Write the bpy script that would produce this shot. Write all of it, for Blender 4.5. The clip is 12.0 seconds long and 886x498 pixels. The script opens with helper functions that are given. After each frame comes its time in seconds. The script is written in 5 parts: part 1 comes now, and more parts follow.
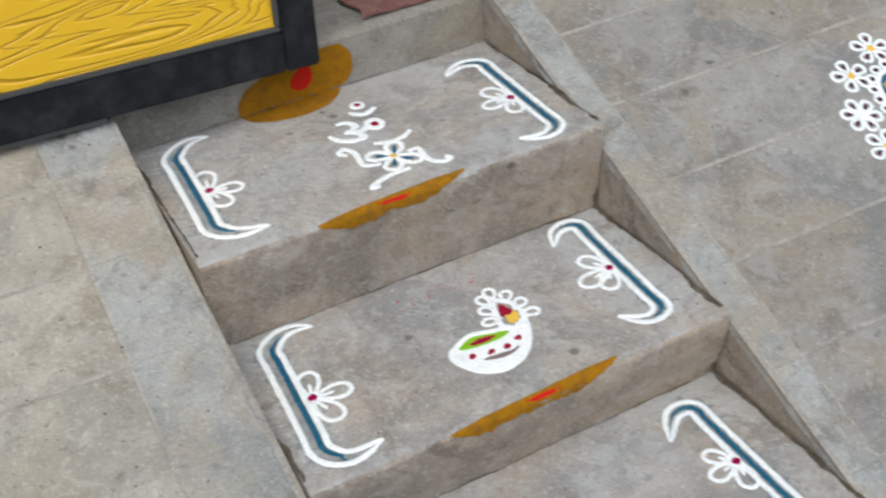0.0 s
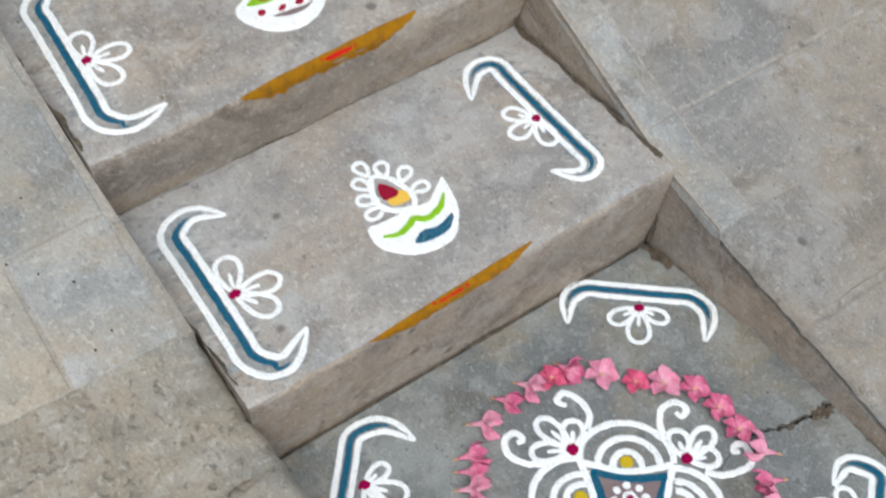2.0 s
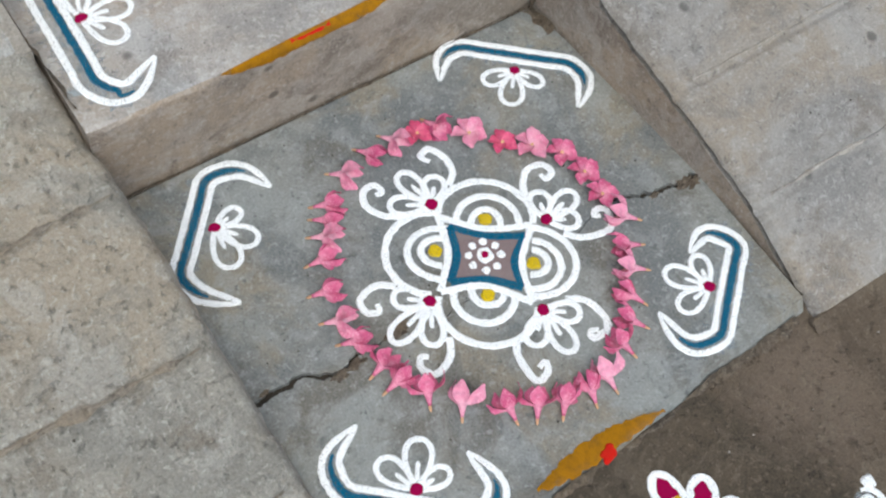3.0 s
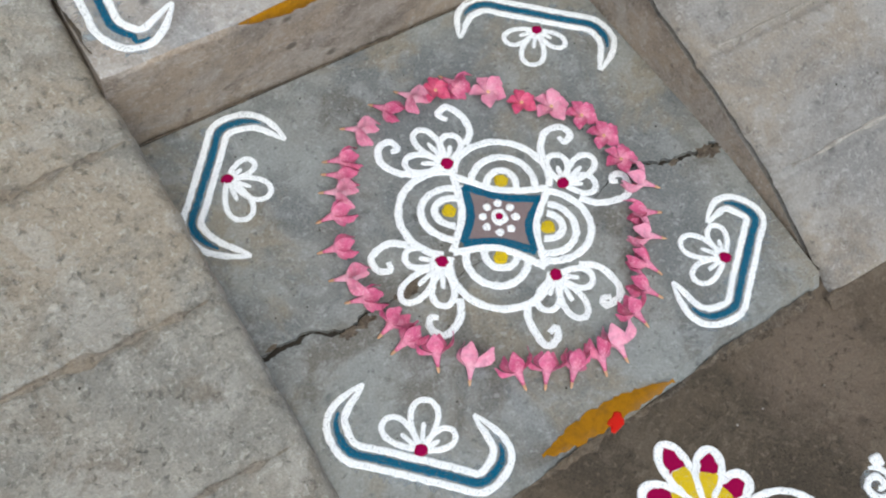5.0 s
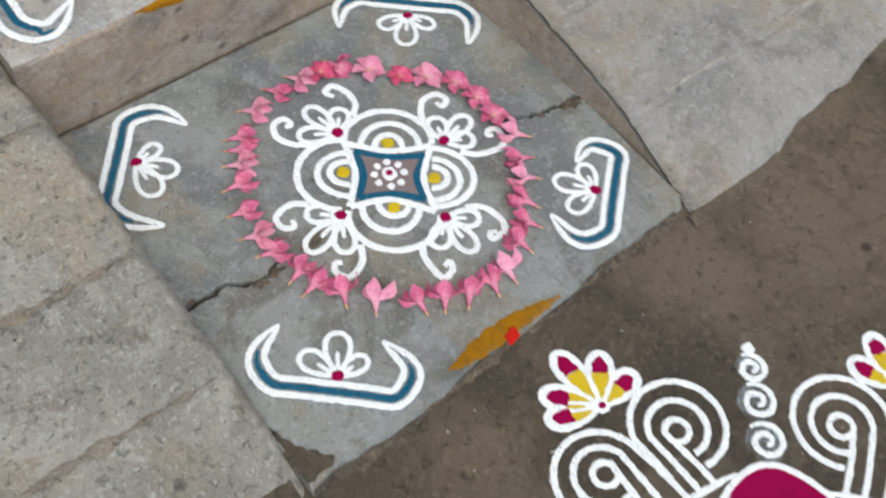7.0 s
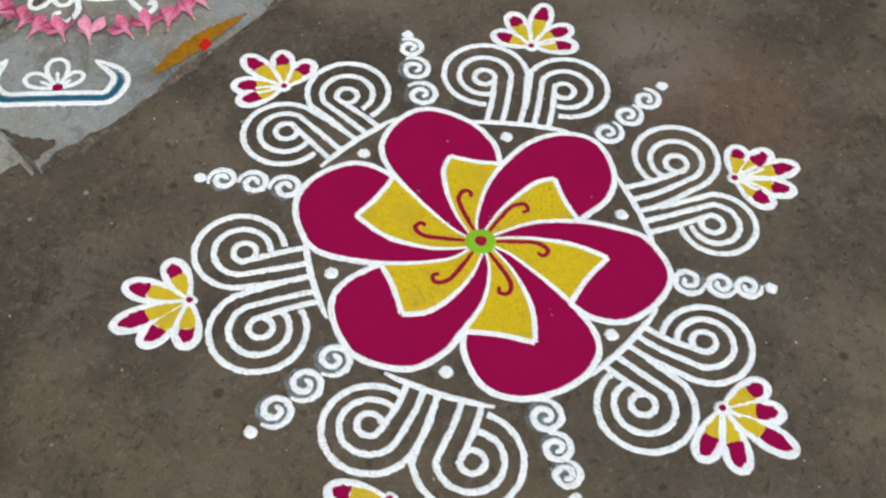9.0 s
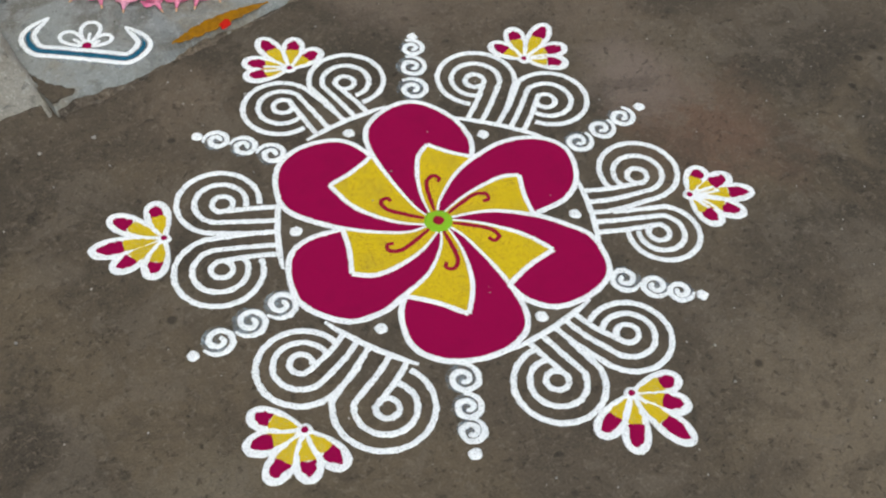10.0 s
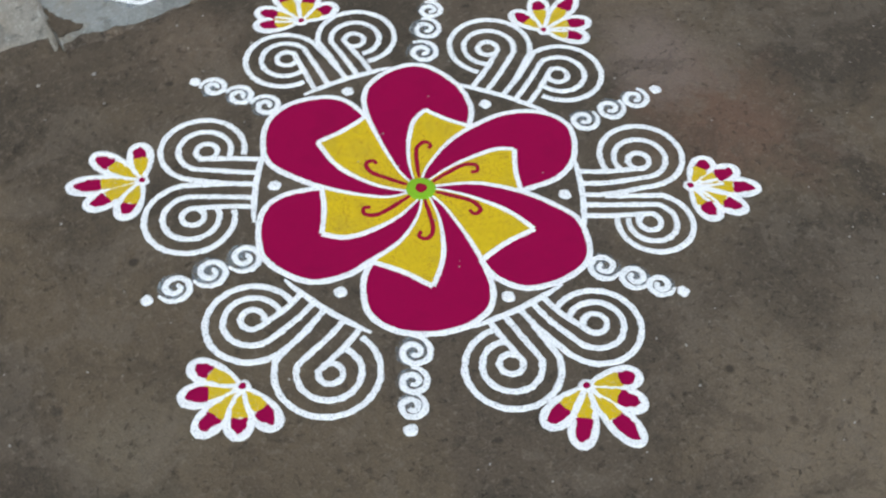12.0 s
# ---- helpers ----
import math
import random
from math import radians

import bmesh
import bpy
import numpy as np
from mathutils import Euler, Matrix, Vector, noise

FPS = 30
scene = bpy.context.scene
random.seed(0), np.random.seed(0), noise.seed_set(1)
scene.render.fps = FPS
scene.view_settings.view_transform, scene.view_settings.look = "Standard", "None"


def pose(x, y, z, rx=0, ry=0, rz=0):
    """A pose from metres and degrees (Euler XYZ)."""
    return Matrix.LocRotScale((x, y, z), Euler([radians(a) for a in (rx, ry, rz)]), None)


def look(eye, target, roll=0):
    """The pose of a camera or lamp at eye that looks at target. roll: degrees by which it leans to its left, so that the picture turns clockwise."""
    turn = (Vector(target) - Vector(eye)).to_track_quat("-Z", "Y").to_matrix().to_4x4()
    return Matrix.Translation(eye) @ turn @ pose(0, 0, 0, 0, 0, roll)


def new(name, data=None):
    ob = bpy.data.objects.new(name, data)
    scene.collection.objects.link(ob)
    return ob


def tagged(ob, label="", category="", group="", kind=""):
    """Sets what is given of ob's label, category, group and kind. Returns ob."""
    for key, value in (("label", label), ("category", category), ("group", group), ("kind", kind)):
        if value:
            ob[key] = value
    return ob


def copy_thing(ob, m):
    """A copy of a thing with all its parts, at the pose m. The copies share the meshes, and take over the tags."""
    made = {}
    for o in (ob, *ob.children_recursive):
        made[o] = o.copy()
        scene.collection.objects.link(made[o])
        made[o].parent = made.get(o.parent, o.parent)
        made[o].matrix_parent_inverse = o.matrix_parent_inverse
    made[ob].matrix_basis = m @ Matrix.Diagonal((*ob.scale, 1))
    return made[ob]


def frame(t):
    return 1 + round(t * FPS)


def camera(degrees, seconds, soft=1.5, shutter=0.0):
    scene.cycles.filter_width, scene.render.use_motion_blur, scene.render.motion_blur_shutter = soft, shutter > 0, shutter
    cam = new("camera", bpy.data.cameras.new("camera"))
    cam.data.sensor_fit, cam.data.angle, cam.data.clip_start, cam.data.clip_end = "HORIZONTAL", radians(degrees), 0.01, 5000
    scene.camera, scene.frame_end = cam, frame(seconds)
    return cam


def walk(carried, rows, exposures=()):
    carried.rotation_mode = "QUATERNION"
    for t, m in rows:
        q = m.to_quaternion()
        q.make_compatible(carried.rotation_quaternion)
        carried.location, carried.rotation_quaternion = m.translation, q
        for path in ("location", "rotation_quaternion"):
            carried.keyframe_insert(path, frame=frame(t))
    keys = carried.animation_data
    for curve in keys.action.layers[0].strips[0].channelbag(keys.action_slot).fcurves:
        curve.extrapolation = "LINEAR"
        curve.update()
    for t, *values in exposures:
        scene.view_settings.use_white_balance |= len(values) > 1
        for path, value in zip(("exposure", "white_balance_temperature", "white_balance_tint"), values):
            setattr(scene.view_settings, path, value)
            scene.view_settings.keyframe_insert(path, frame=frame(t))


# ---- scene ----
cam = camera(40.5, 12.0, soft=2.1, shutter=0.25)
PATH = [
    (0, (-0.871, -0.748, 1.362), (-0.197, 0.756, 0.229), -6.5),
    (0.2, (-0.844, -0.749, 1.397), (-0.133, 0.694, 0.209), -5.8),
    (0.5, (-0.884, -0.759, 1.376), (-0.141, 0.664, 0.183), -5.2),
    (0.7, (-0.873, -0.76, 1.382), (-0.138, 0.633, 0.151), -5.4),
    (1, (-0.874, -0.75, 1.364), (-0.129, 0.591, 0.08), -5.5),
    (1.5, (-0.853, -0.73, 1.339), (-0.121, 0.46, -0.092), -3.4),
    (2, (-0.827, -0.704, 1.307), (-0.105, 0.32, -0.251), 0.1),
    (2.5, (-0.784, -0.777, 1.254), (-0.098, 0.127, -0.393), 2.4),
    (3, (-0.78, -0.805, 1.214), (-0.098, -0.029, -0.498), 8.3),
    (3.5, (-0.77, -0.818, 1.202), (-0.123, -0.053, -0.53), 8.7),
    (3.7, (-0.786, -0.794, 1.205), (-0.127, -0.071, -0.539), 11.0),
    (5.5, (-0.753, -0.797, 1.201), (-0.14, -0.056, -0.553), 9.7),
    (6, (-0.705, -0.804, 1.193), (-0.112, -0.058, -0.565), 10.1),
    (6.5, (-0.739, -0.844, 1.214), (-0.061, -0.089, -0.509), 9.3),
    (7, (-0.892, -0.992, 1.222), (-0.062, -0.219, -0.426), 9.4),
    (7.2, (-0.914, -1.037, 1.237), (-0.057, -0.301, -0.413), 9.3),
    (7.5, (-0.899, -1.134, 1.228), (-0.057, -0.378, -0.421), 6.2),
    (7.7, (-0.879, -1.245, 1.205), (-0.007, -0.477, -0.422), 7.3),
    (9.3, (-1.042, -1.734, 1.199), (-0.105, -0.948, -0.384), 2.4),
    (9.5, (-1.025, -1.804, 1.201), (-0.117, -0.968, -0.373), 4.0),
    (10, (-1.012, -1.905, 1.216), (-0.136, -0.939, -0.3), 3.9),
    (10.5, (-1.015, -1.933, 1.213), (-0.117, -0.971, -0.292), 4.3),
    (11, (-1.005, -1.959, 1.213), (-0.137, -0.962, -0.288), 2.8),
    (11.5, (-0.945, -1.969, 1.204), (-0.128, -0.962, -0.319), -0.0),
    (12, (-0.831, -1.998, 1.177), (-0.143, -0.937, -0.372), 2.3),
]
walk(cam, [(t, look(eye, target, roll)) for t, eye, target, roll in PATH], [(0.0, 0.02, 6080, 3), (1.0, 0.04, 6080, 3), (2.5, 0.11, 6080, 3), (3.5, 0.07, 6080, 3), (5.5, 0.05, 6110, 3), (7.5, 0.02, 6220, 3), (9.5, -0.1, 6250, 2), (10.5, -0.1, 6200, 2), (12.0, -0.1, 5850, 2)])

# ---- light ----
scene.view_settings.use_white_balance = True
world = bpy.data.worlds.new("overcast_sky")
world.use_nodes = True
scene.world = world
SUN_EL, SUN_AZ = radians(58), radians(200)
sky = world.node_tree.nodes.new("ShaderNodeTexSky")
sky.sky_type, sky.sun_disc, sky.sun_elevation, sky.sun_rotation = "NISHITA", False, SUN_EL, SUN_AZ
sky.dust_density, sky.air_density = 4.0, 1.0
world.node_tree.links.new(sky.outputs[0], world.node_tree.nodes["Background"].inputs[0])
world.node_tree.nodes["Background"].inputs[1].default_value = 0.15
sun = new("sun", bpy.data.lights.new("sun", "SUN"))
sun.data.energy, sun.data.angle, sun.data.color = 1.5, radians(60), (1.0, 0.97, 0.93)
aim = Vector((math.sin(SUN_AZ) * math.cos(SUN_EL), math.cos(SUN_AZ) * math.cos(SUN_EL), math.sin(SUN_EL)))
sun.matrix_world = look(aim * 20, (0, 0, 0))


# ---- materials ----
GROUND_Z = -0.02
def shader(name):
    m = bpy.data.materials.new(name)
    m.use_nodes = True
    return m, m.node_tree, m.node_tree.nodes["Principled BSDF"]


def noise_node(nt, scale, detail=4.0, rough=0.6, vec=None, distort=0.0):
    n = nt.nodes.new("ShaderNodeTexNoise")
    n.inputs["Scale"].default_value, n.inputs["Detail"].default_value = scale, detail
    n.inputs["Roughness"].default_value, n.inputs["Distortion"].default_value = rough, distort
    if vec:
        nt.links.new(vec, n.inputs["Vector"])
    return n.outputs[0]


def ramp_node(nt, fac, lo, hi, a=0.0, b=1.0):
    r = nt.nodes.new("ShaderNodeMapRange")
    nt.links.new(fac, r.inputs[0])
    for i, v in enumerate((lo, hi, a, b)):
        r.inputs[i + 1].default_value = v
    return r.outputs[0]


def mix_node(nt, fac, a, b, blend="MIX"):
    m = nt.nodes.new("ShaderNodeMix")
    m.data_type, m.blend_type = "RGBA", blend
    for sock, v in ((m.inputs[0], fac), (m.inputs[6], a), (m.inputs[7], b)):
        if isinstance(v, (int, float)):
            sock.default_value = v
        elif isinstance(v, tuple):
            sock.default_value = (*v, 1)
        else:
            nt.links.new(v, sock)
    return m.outputs[2]


def bump_node(nt, bsdf, height, strength, distance, after=None):
    b = nt.nodes.new("ShaderNodeBump")
    b.inputs["Strength"].default_value, b.inputs["Distance"].default_value = strength, distance
    nt.links.new(height, b.inputs["Height"])
    if after:
        nt.links.new(after, b.inputs["Normal"])
    nt.links.new(b.outputs[0], bsdf.inputs["Normal"])
    return b.outputs[0]


def concrete(name, base, dark, light, stain, tan, coarse=6.0, grain=0.3, random_tint=0.0, rough=0.9, stain_at=0.54, relief=0.35, wash=None, grit=0.25, mottle=0.4, dust=()):
    """Weathered cement: broad tan and grey zones with ragged borders, stains, pale scuffs, pits, chips and sand."""
    m, nt, p = shader(name)
    pos = nt.nodes.new("ShaderNodeNewGeometry").outputs["Position"]

    def shade(v, k):
        return tuple(min(1.0, k * x) for x in v)

    c = mix_node(nt, ramp_node(nt, noise_node(nt, coarse, 9, 0.6, pos, 0.5), 0.43, 0.55), dark, base)
    c = mix_node(nt, ramp_node(nt, noise_node(nt, coarse * 0.7, 10, 0.63, pos, 0.6), 0.485, 0.575, 0, 0.9), c, tan)
    if wash:
        c = mix_node(nt, ramp_node(nt, noise_node(nt, coarse * 0.9, 10, 0.64, pos, 0.5), 0.51, 0.59, 0, 0.75), c, wash)
    c = mix_node(nt, ramp_node(nt, noise_node(nt, coarse * 1.2, 10, 0.66, pos, 0.9), stain_at, stain_at + 0.09, 0, 0.75), c, stain)
    for x, y, radius, colour in dust:  # dry dust blown into a ragged patch
        ragged = nt.nodes.new("ShaderNodeVectorMath")
        ragged.operation = "MULTIPLY_ADD"
        cloud = nt.nodes.new("ShaderNodeTexNoise")
        cloud.inputs["Scale"].default_value, cloud.inputs["Detail"].default_value, cloud.inputs["Roughness"].default_value = 7.0, 10.0, 0.7
        nt.links.new(pos, cloud.inputs["Vector"])
        nt.links.new(cloud.outputs["Color"], ragged.inputs[0])
        ragged.inputs[1].default_value = (radius * 2.4, radius * 2.4, 0)
        nt.links.new(pos, ragged.inputs[2])
        far = nt.nodes.new("ShaderNodeVectorMath")
        far.operation = "DISTANCE"
        nt.links.new(ragged.outputs[0], far.inputs[0])
        far.inputs[1].default_value = (x + radius * 1.2, y + radius * 1.2, GROUND_Z)
        c = mix_node(nt, ramp_node(nt, far.outputs["Value"], radius * 1.15, radius * 0.35, 0, 0.8), c, colour)
    scuff = noise_node(nt, coarse * 3.1, 10, 0.7, pos, 0.6)
    c = mix_node(nt, ramp_node(nt, scuff, 0.53, 0.58, 0, mottle), c, light)
    c = mix_node(nt, ramp_node(nt, scuff, 0.455, 0.41, 0, mottle * 0.9), c, shade(dark, 0.75))
    pits = noise_node(nt, 85, 5, 0.72, pos, 0.3)
    c = mix_node(nt, ramp_node(nt, pits, 0.60, 0.645, 0, min(1.0, 0.35 + grit)), c, shade(dark, 0.5))
    chips = noise_node(nt, 120, 4, 0.7, pos, 0.4)
    c = mix_node(nt, ramp_node(nt, chips, 0.575, 0.62, 0, min(1.0, 0.15 + grit)), c, shade(light, 1.3))
    fine = noise_node(nt, 300, 4, 0.8, pos)
    sand = mix_node(nt, ramp_node(nt, fine, 0.40, 0.60), shade(dark, 0.5), shade(light, 1.4))
    c = mix_node(nt, grain * 0.62, c, sand)
    spots = nt.nodes.new("ShaderNodeTexVoronoi")
    spots.inputs["Scale"].default_value = 19
    nt.links.new(pos, spots.inputs["Vector"])
    dot = nt.nodes.new("ShaderNodeMath")
    dot.operation = "MULTIPLY"
    nt.links.new(ramp_node(nt, spots.outputs["Distance"], 0.17, 0.10), dot.inputs[0])
    nt.links.new(ramp_node(nt, noise_node(nt, 7, 2, 0.5, pos), 0.55, 0.60, 0, 0.7), dot.inputs[1])
    c = mix_node(nt, dot.outputs[0], c, shade(dark, 0.35))
    if random_tint:
        info = nt.nodes.new("ShaderNodeObjectInfo")
        hsv = nt.nodes.new("ShaderNodeHueSaturation")
        nt.links.new(ramp_node(nt, info.outputs["Random"], 0, 1, 1 - random_tint, 1 + random_tint), hsv.inputs["Value"])
        nt.links.new(c, hsv.inputs["Color"])
        c = hsv.outputs[0]
    nt.links.new(c, p.inputs["Base Color"])
    p.inputs["Roughness"].default_value = rough
    p.inputs["Specular IOR Level"].default_value = 0.3
    n1 = bump_node(nt, p, noise_node(nt, 22, 9, 0.78, pos), relief, 0.012)
    n2 = bump_node(nt, p, ramp_node(nt, pits, 0.66, 0.56), relief, 0.004, n1)
    n3 = bump_node(nt, p, chips, relief, 0.004, n2)
    bump_node(nt, p, fine, 0.3, 0.001, n3)
    return m


def powder(name, colour, worn, amount=0.35, grit=420.0, patch=26.0, holes=0.0):
    m, nt, p = shader(name)
    pos = nt.nodes.new("ShaderNodeNewGeometry").outputs["Position"]
    g = noise_node(nt, grit, 3, 0.8, pos)
    c = mix_node(nt, ramp_node(nt, g, 0.5, 0.72, 0, amount), colour, worn)
    c = mix_node(nt, ramp_node(nt, noise_node(nt, patch, 4, 0.6, pos), 0.5, 0.75, 0, amount * 0.8), c, worn)
    nt.links.new(c, p.inputs["Base Color"])
    p.inputs["Roughness"].default_value = 0.95
    p.inputs["Specular IOR Level"].default_value = 0.1
    if holes:  # bare grains of ground between the powder
        thin = noise_node(nt, 620, 3, 0.8, pos)
        nt.links.new(ramp_node(nt, thin, 0.34 + holes, 0.44 + holes, 0.15, 1.0), p.inputs["Alpha"])
    bump_node(nt, p, g, 0.5, 0.0015)
    return m


RAMP = concrete("ramp_cement", (0.272, 0.256, 0.236), (0.198, 0.192, 0.184), (0.352, 0.340, 0.320), (0.160, 0.138, 0.116), (0.272, 0.230, 0.180), 5.0, 0.24, 0.05)
LEFT_RAMP = concrete("pale_ramp_cement", (0.36, 0.332, 0.285), (0.275, 0.258, 0.226), (0.44, 0.415, 0.365), (0.215, 0.18, 0.135), (0.365, 0.312, 0.238), 5.0, 0.24, 0.04)
OLD = concrete("weathered_ramp_cement", (0.345, 0.324, 0.278), (0.262, 0.250, 0.219), (0.46, 0.442, 0.398), (0.215, 0.183, 0.142), (0.365, 0.308, 0.232), 5.0, 0.24, 0.05, relief=0.75, grit=0.28, mottle=0.45, dust=((-0.70, -0.50, 0.10, (0.245, 0.218, 0.175)), (-0.92, -0.42, 0.15, (0.25, 0.225, 0.185)), (-0.68, -0.40, 0.05, (0.29, 0.285, 0.265))))
EDGE = concrete("edge_cement", (0.315, 0.308, 0.285), (0.232, 0.236, 0.230), (0.40, 0.396, 0.38), (0.167, 0.154, 0.134), (0.329, 0.279, 0.215), 6.5, 0.28, 0.05, wash=(0.35, 0.357, 0.348))
JOINT = concrete("joint_mortar", (0.35, 0.322, 0.285), (0.26, 0.24, 0.215), (0.42, 0.395, 0.36), (0.15, 0.135, 0.115), (0.28, 0.25, 0.205), 6.0)
STEP = concrete("step_cement", (0.358, 0.332, 0.303), (0.252, 0.240, 0.229), (0.459, 0.446, 0.431), (0.196, 0.169, 0.147), (0.350, 0.296, 0.240), 6.0, 0.26, wash=(0.382, 0.386, 0.382))
RISER = concrete("splashed_riser_cement", (0.345, 0.293, 0.243), (0.236, 0.198, 0.163), (0.443, 0.402, 0.358), (0.132, 0.101, 0.076), (0.351, 0.274, 0.199), 7.0, 0.28, stain_at=0.54)
SLAB = concrete("landing_cement", (0.234, 0.235, 0.218), (0.151, 0.159, 0.157), (0.317, 0.329, 0.321), (0.119, 0.104, 0.081), (0.244, 0.212, 0.157), 6.0, 0.26, wash=(0.264, 0.276, 0.264))
GROUND = concrete("ground_cement", (0.098, 0.076, 0.052), (0.062, 0.049, 0.034), (0.165, 0.134, 0.098), (0.046, 0.036, 0.025), (0.130, 0.099, 0.062), 2.6, 0.24, relief=0.6, grit=0.25, mottle=0.4, stain_at=0.57, dust=((-0.04, -1.68, 0.22, (0.19, 0.148, 0.098)), (0.20, -0.70, 0.26, (0.165, 0.124, 0.088)), (-0.03, -0.62, 0.10, (0.165, 0.126, 0.094)), (-0.42, -0.65, 0.10, (0.15, 0.113, 0.078)), (0.17, -1.19, 0.15, (0.148, 0.084, 0.055)), (0.17, -1.02, 0.10, (0.21, 0.162, 0.135)), (-0.75, -1.25, 0.09, (0.16, 0.13, 0.088))))
SOIL_BROWN = concrete("soil_brown", (0.13, 0.102, 0.074), (0.085, 0.066, 0.048), (0.22, 0.185, 0.145), (0.05, 0.04, 0.03), (0.16, 0.12, 0.08), 20.0, 0.3, relief=0.8, grit=0.4)
FLOOR = concrete("threshold_cement", (0.29, 0.265, 0.23), (0.2, 0.185, 0.165), (0.35, 0.33, 0.29), (0.115, 0.1, 0.085), (0.28, 0.235, 0.18), 6.0, 0.3)
WALL = concrete("wall_plaster", (0.55, 0.5, 0.42), (0.48, 0.43, 0.36), (0.6, 0.55, 0.47), (0.4, 0.36, 0.3), (0.5, 0.43, 0.33), 4.0, 0.2)
CHALK = powder("white_rice_powder", (0.89, 0.905, 0.91), (0.60, 0.62, 0.63), 0.36, holes=0.007)
MAGENTA = powder("magenta_powder", (0.262, 0.0006, 0.052), (0.20, 0.0015, 0.043), 0.5)
DEEP = powder("crimson_powder", (0.27, 0.008, 0.03), (0.2, 0.01, 0.03), 0.4)
YELLOW = powder("yellow_powder", (0.64, 0.46, 0.01), (0.42, 0.31, 0.04), 0.65, holes=0.012)
BLUE = powder("teal_blue_powder", (0.008, 0.10, 0.18), (0.04, 0.13, 0.18), 0.5, holes=0.03)
GREEN = powder("green_powder", (0.24, 0.47, 0.02), (0.2, 0.36, 0.05), 0.4)
ORANGE = powder("warm_yellow_powder", (0.75, 0.47, 0.07), (0.6, 0.42, 0.12), 0.4)
TURMERIC = powder("turmeric_paste", (0.31, 0.138, 0.004), (0.20, 0.092, 0.010), 0.7, 220, 45)
tn = TURMERIC.node_tree
tp = tn.nodes.new("ShaderNodeNewGeometry").outputs["Position"]
tn.links.new(ramp_node(tn, noise_node(tn, 38, 7, 0.75, tp, 0.6), 0.34, 0.56, 0.68, 1.0), tn.nodes["Principled BSDF"].inputs["Alpha"])
KUMKUM = powder("vermilion_powder", (0.5, 0.012, 0.008), (0.34, 0.04, 0.012), 0.6, 300)
MAUVE = powder("mauve_dusting", (0.2, 0.15, 0.15), (0.24, 0.2, 0.19), 0.8, 300, 20)
DARK = powder("dark_plum_powder", (0.06, 0.02, 0.03), (0.12, 0.03, 0.06), 0.5)
WASH, nt, p = shader("washed_powder_film")
pos = nt.nodes.new("ShaderNodeNewGeometry").outputs["Position"]
p.inputs["Base Color"].default_value, p.inputs["Roughness"].default_value = (0.36, 0.41, 0.44, 1), 0.95
nt.links.new(ramp_node(nt, noise_node(nt, 48, 6, 0.75, pos, 0.5), 0.38, 0.72, 0.0, 0.75), p.inputs["Alpha"])
CRACK, nt, p = shader("crack_dirt")
p.inputs["Base Color"].default_value, p.inputs["Roughness"].default_value = (0.035, 0.028, 0.02, 1), 1.0


def petal_material(name, a, b, pale):
    """Soft petal: paler towards the throat, with faint veins and painted fold shading; each petal a little different.
    """
    m, nt, p = shader(name)
    info = nt.nodes.new("ShaderNodeObjectInfo").outputs["Random"]
    c = mix_node(nt, info, a, b)
    pos = nt.nodes.new("ShaderNodeTexCoord").outputs["Object"]
    far = nt.nodes.new("ShaderNodeVectorMath")
    far.operation = "LENGTH"
    nt.links.new(pos, far.inputs[0])
    c = mix_node(nt, ramp_node(nt, far.outputs["Value"], 0.004, 0.013, 0.75, 0.0), c, pale)
    veins = noise_node(nt, 420, 3, 0.6, pos, 1.0)
    c = mix_node(nt, ramp_node(nt, veins, 0.5, 0.7, 0, 0.6), c, pale)
    # darker blotches put the shade of the petal's folds into the colour
    c = mix_node(nt, ramp_node(nt, noise_node(nt, 130, 2, 0.5, pos), 0.5, 0.7, 0, 0.55), c, tuple(0.62 * v for v in a))
    nt.links.new(c, p.inputs["Base Color"])
    p.inputs["Roughness"].default_value = 0.6
    p.inputs["Subsurface Weight"].default_value = 0.1
    p.inputs["Subsurface Radius"].default_value = (0.003, 0.0015, 0.0015)
    bump_node(nt, p, veins, 0.5, 0.001)
    return m


PETAL = petal_material("pink_petal", (0.62, 0.12, 0.25), (0.48, 0.06, 0.165), (0.80, 0.40, 0.50))
PALE = petal_material("pale_pink_petal", (0.72, 0.28, 0.40), (0.62, 0.16, 0.28), (0.82, 0.52, 0.60))
RED = petal_material("rose_red_petal", (0.62, 0.065, 0.17), (0.55, 0.05, 0.14), (0.74, 0.20, 0.30))
TUBE = petal_material("pale_flower_tube", (0.75, 0.38, 0.3), (0.72, 0.3, 0.26), (0.78, 0.52, 0.3))
CALYX = petal_material("yellowish_calyx", (0.62, 0.36, 0.2), (0.6, 0.33, 0.18), (0.66, 0.44, 0.22))

FRAME, nt, p = shader("black_painted_frame")
pos = nt.nodes.new("ShaderNodeTexCoord").outputs["Object"]
nt.links.new(mix_node(nt, ramp_node(nt, noise_node(nt, 22, 6, 0.7, pos), 0.45, 0.75), (0.008, 0.009, 0.011), (0.03, 0.032, 0.037)), p.inputs["Base Color"])
nt.links.new(ramp_node(nt, noise_node(nt, 30, 4, 0.6, pos), 0.3, 0.7, 0.4, 0.7), p.inputs["Roughness"])
p.inputs["Specular IOR Level"].default_value = 0.25
bump_node(nt, p, noise_node(nt, 60, 5, 0.6, pos), 0.25, 0.002)

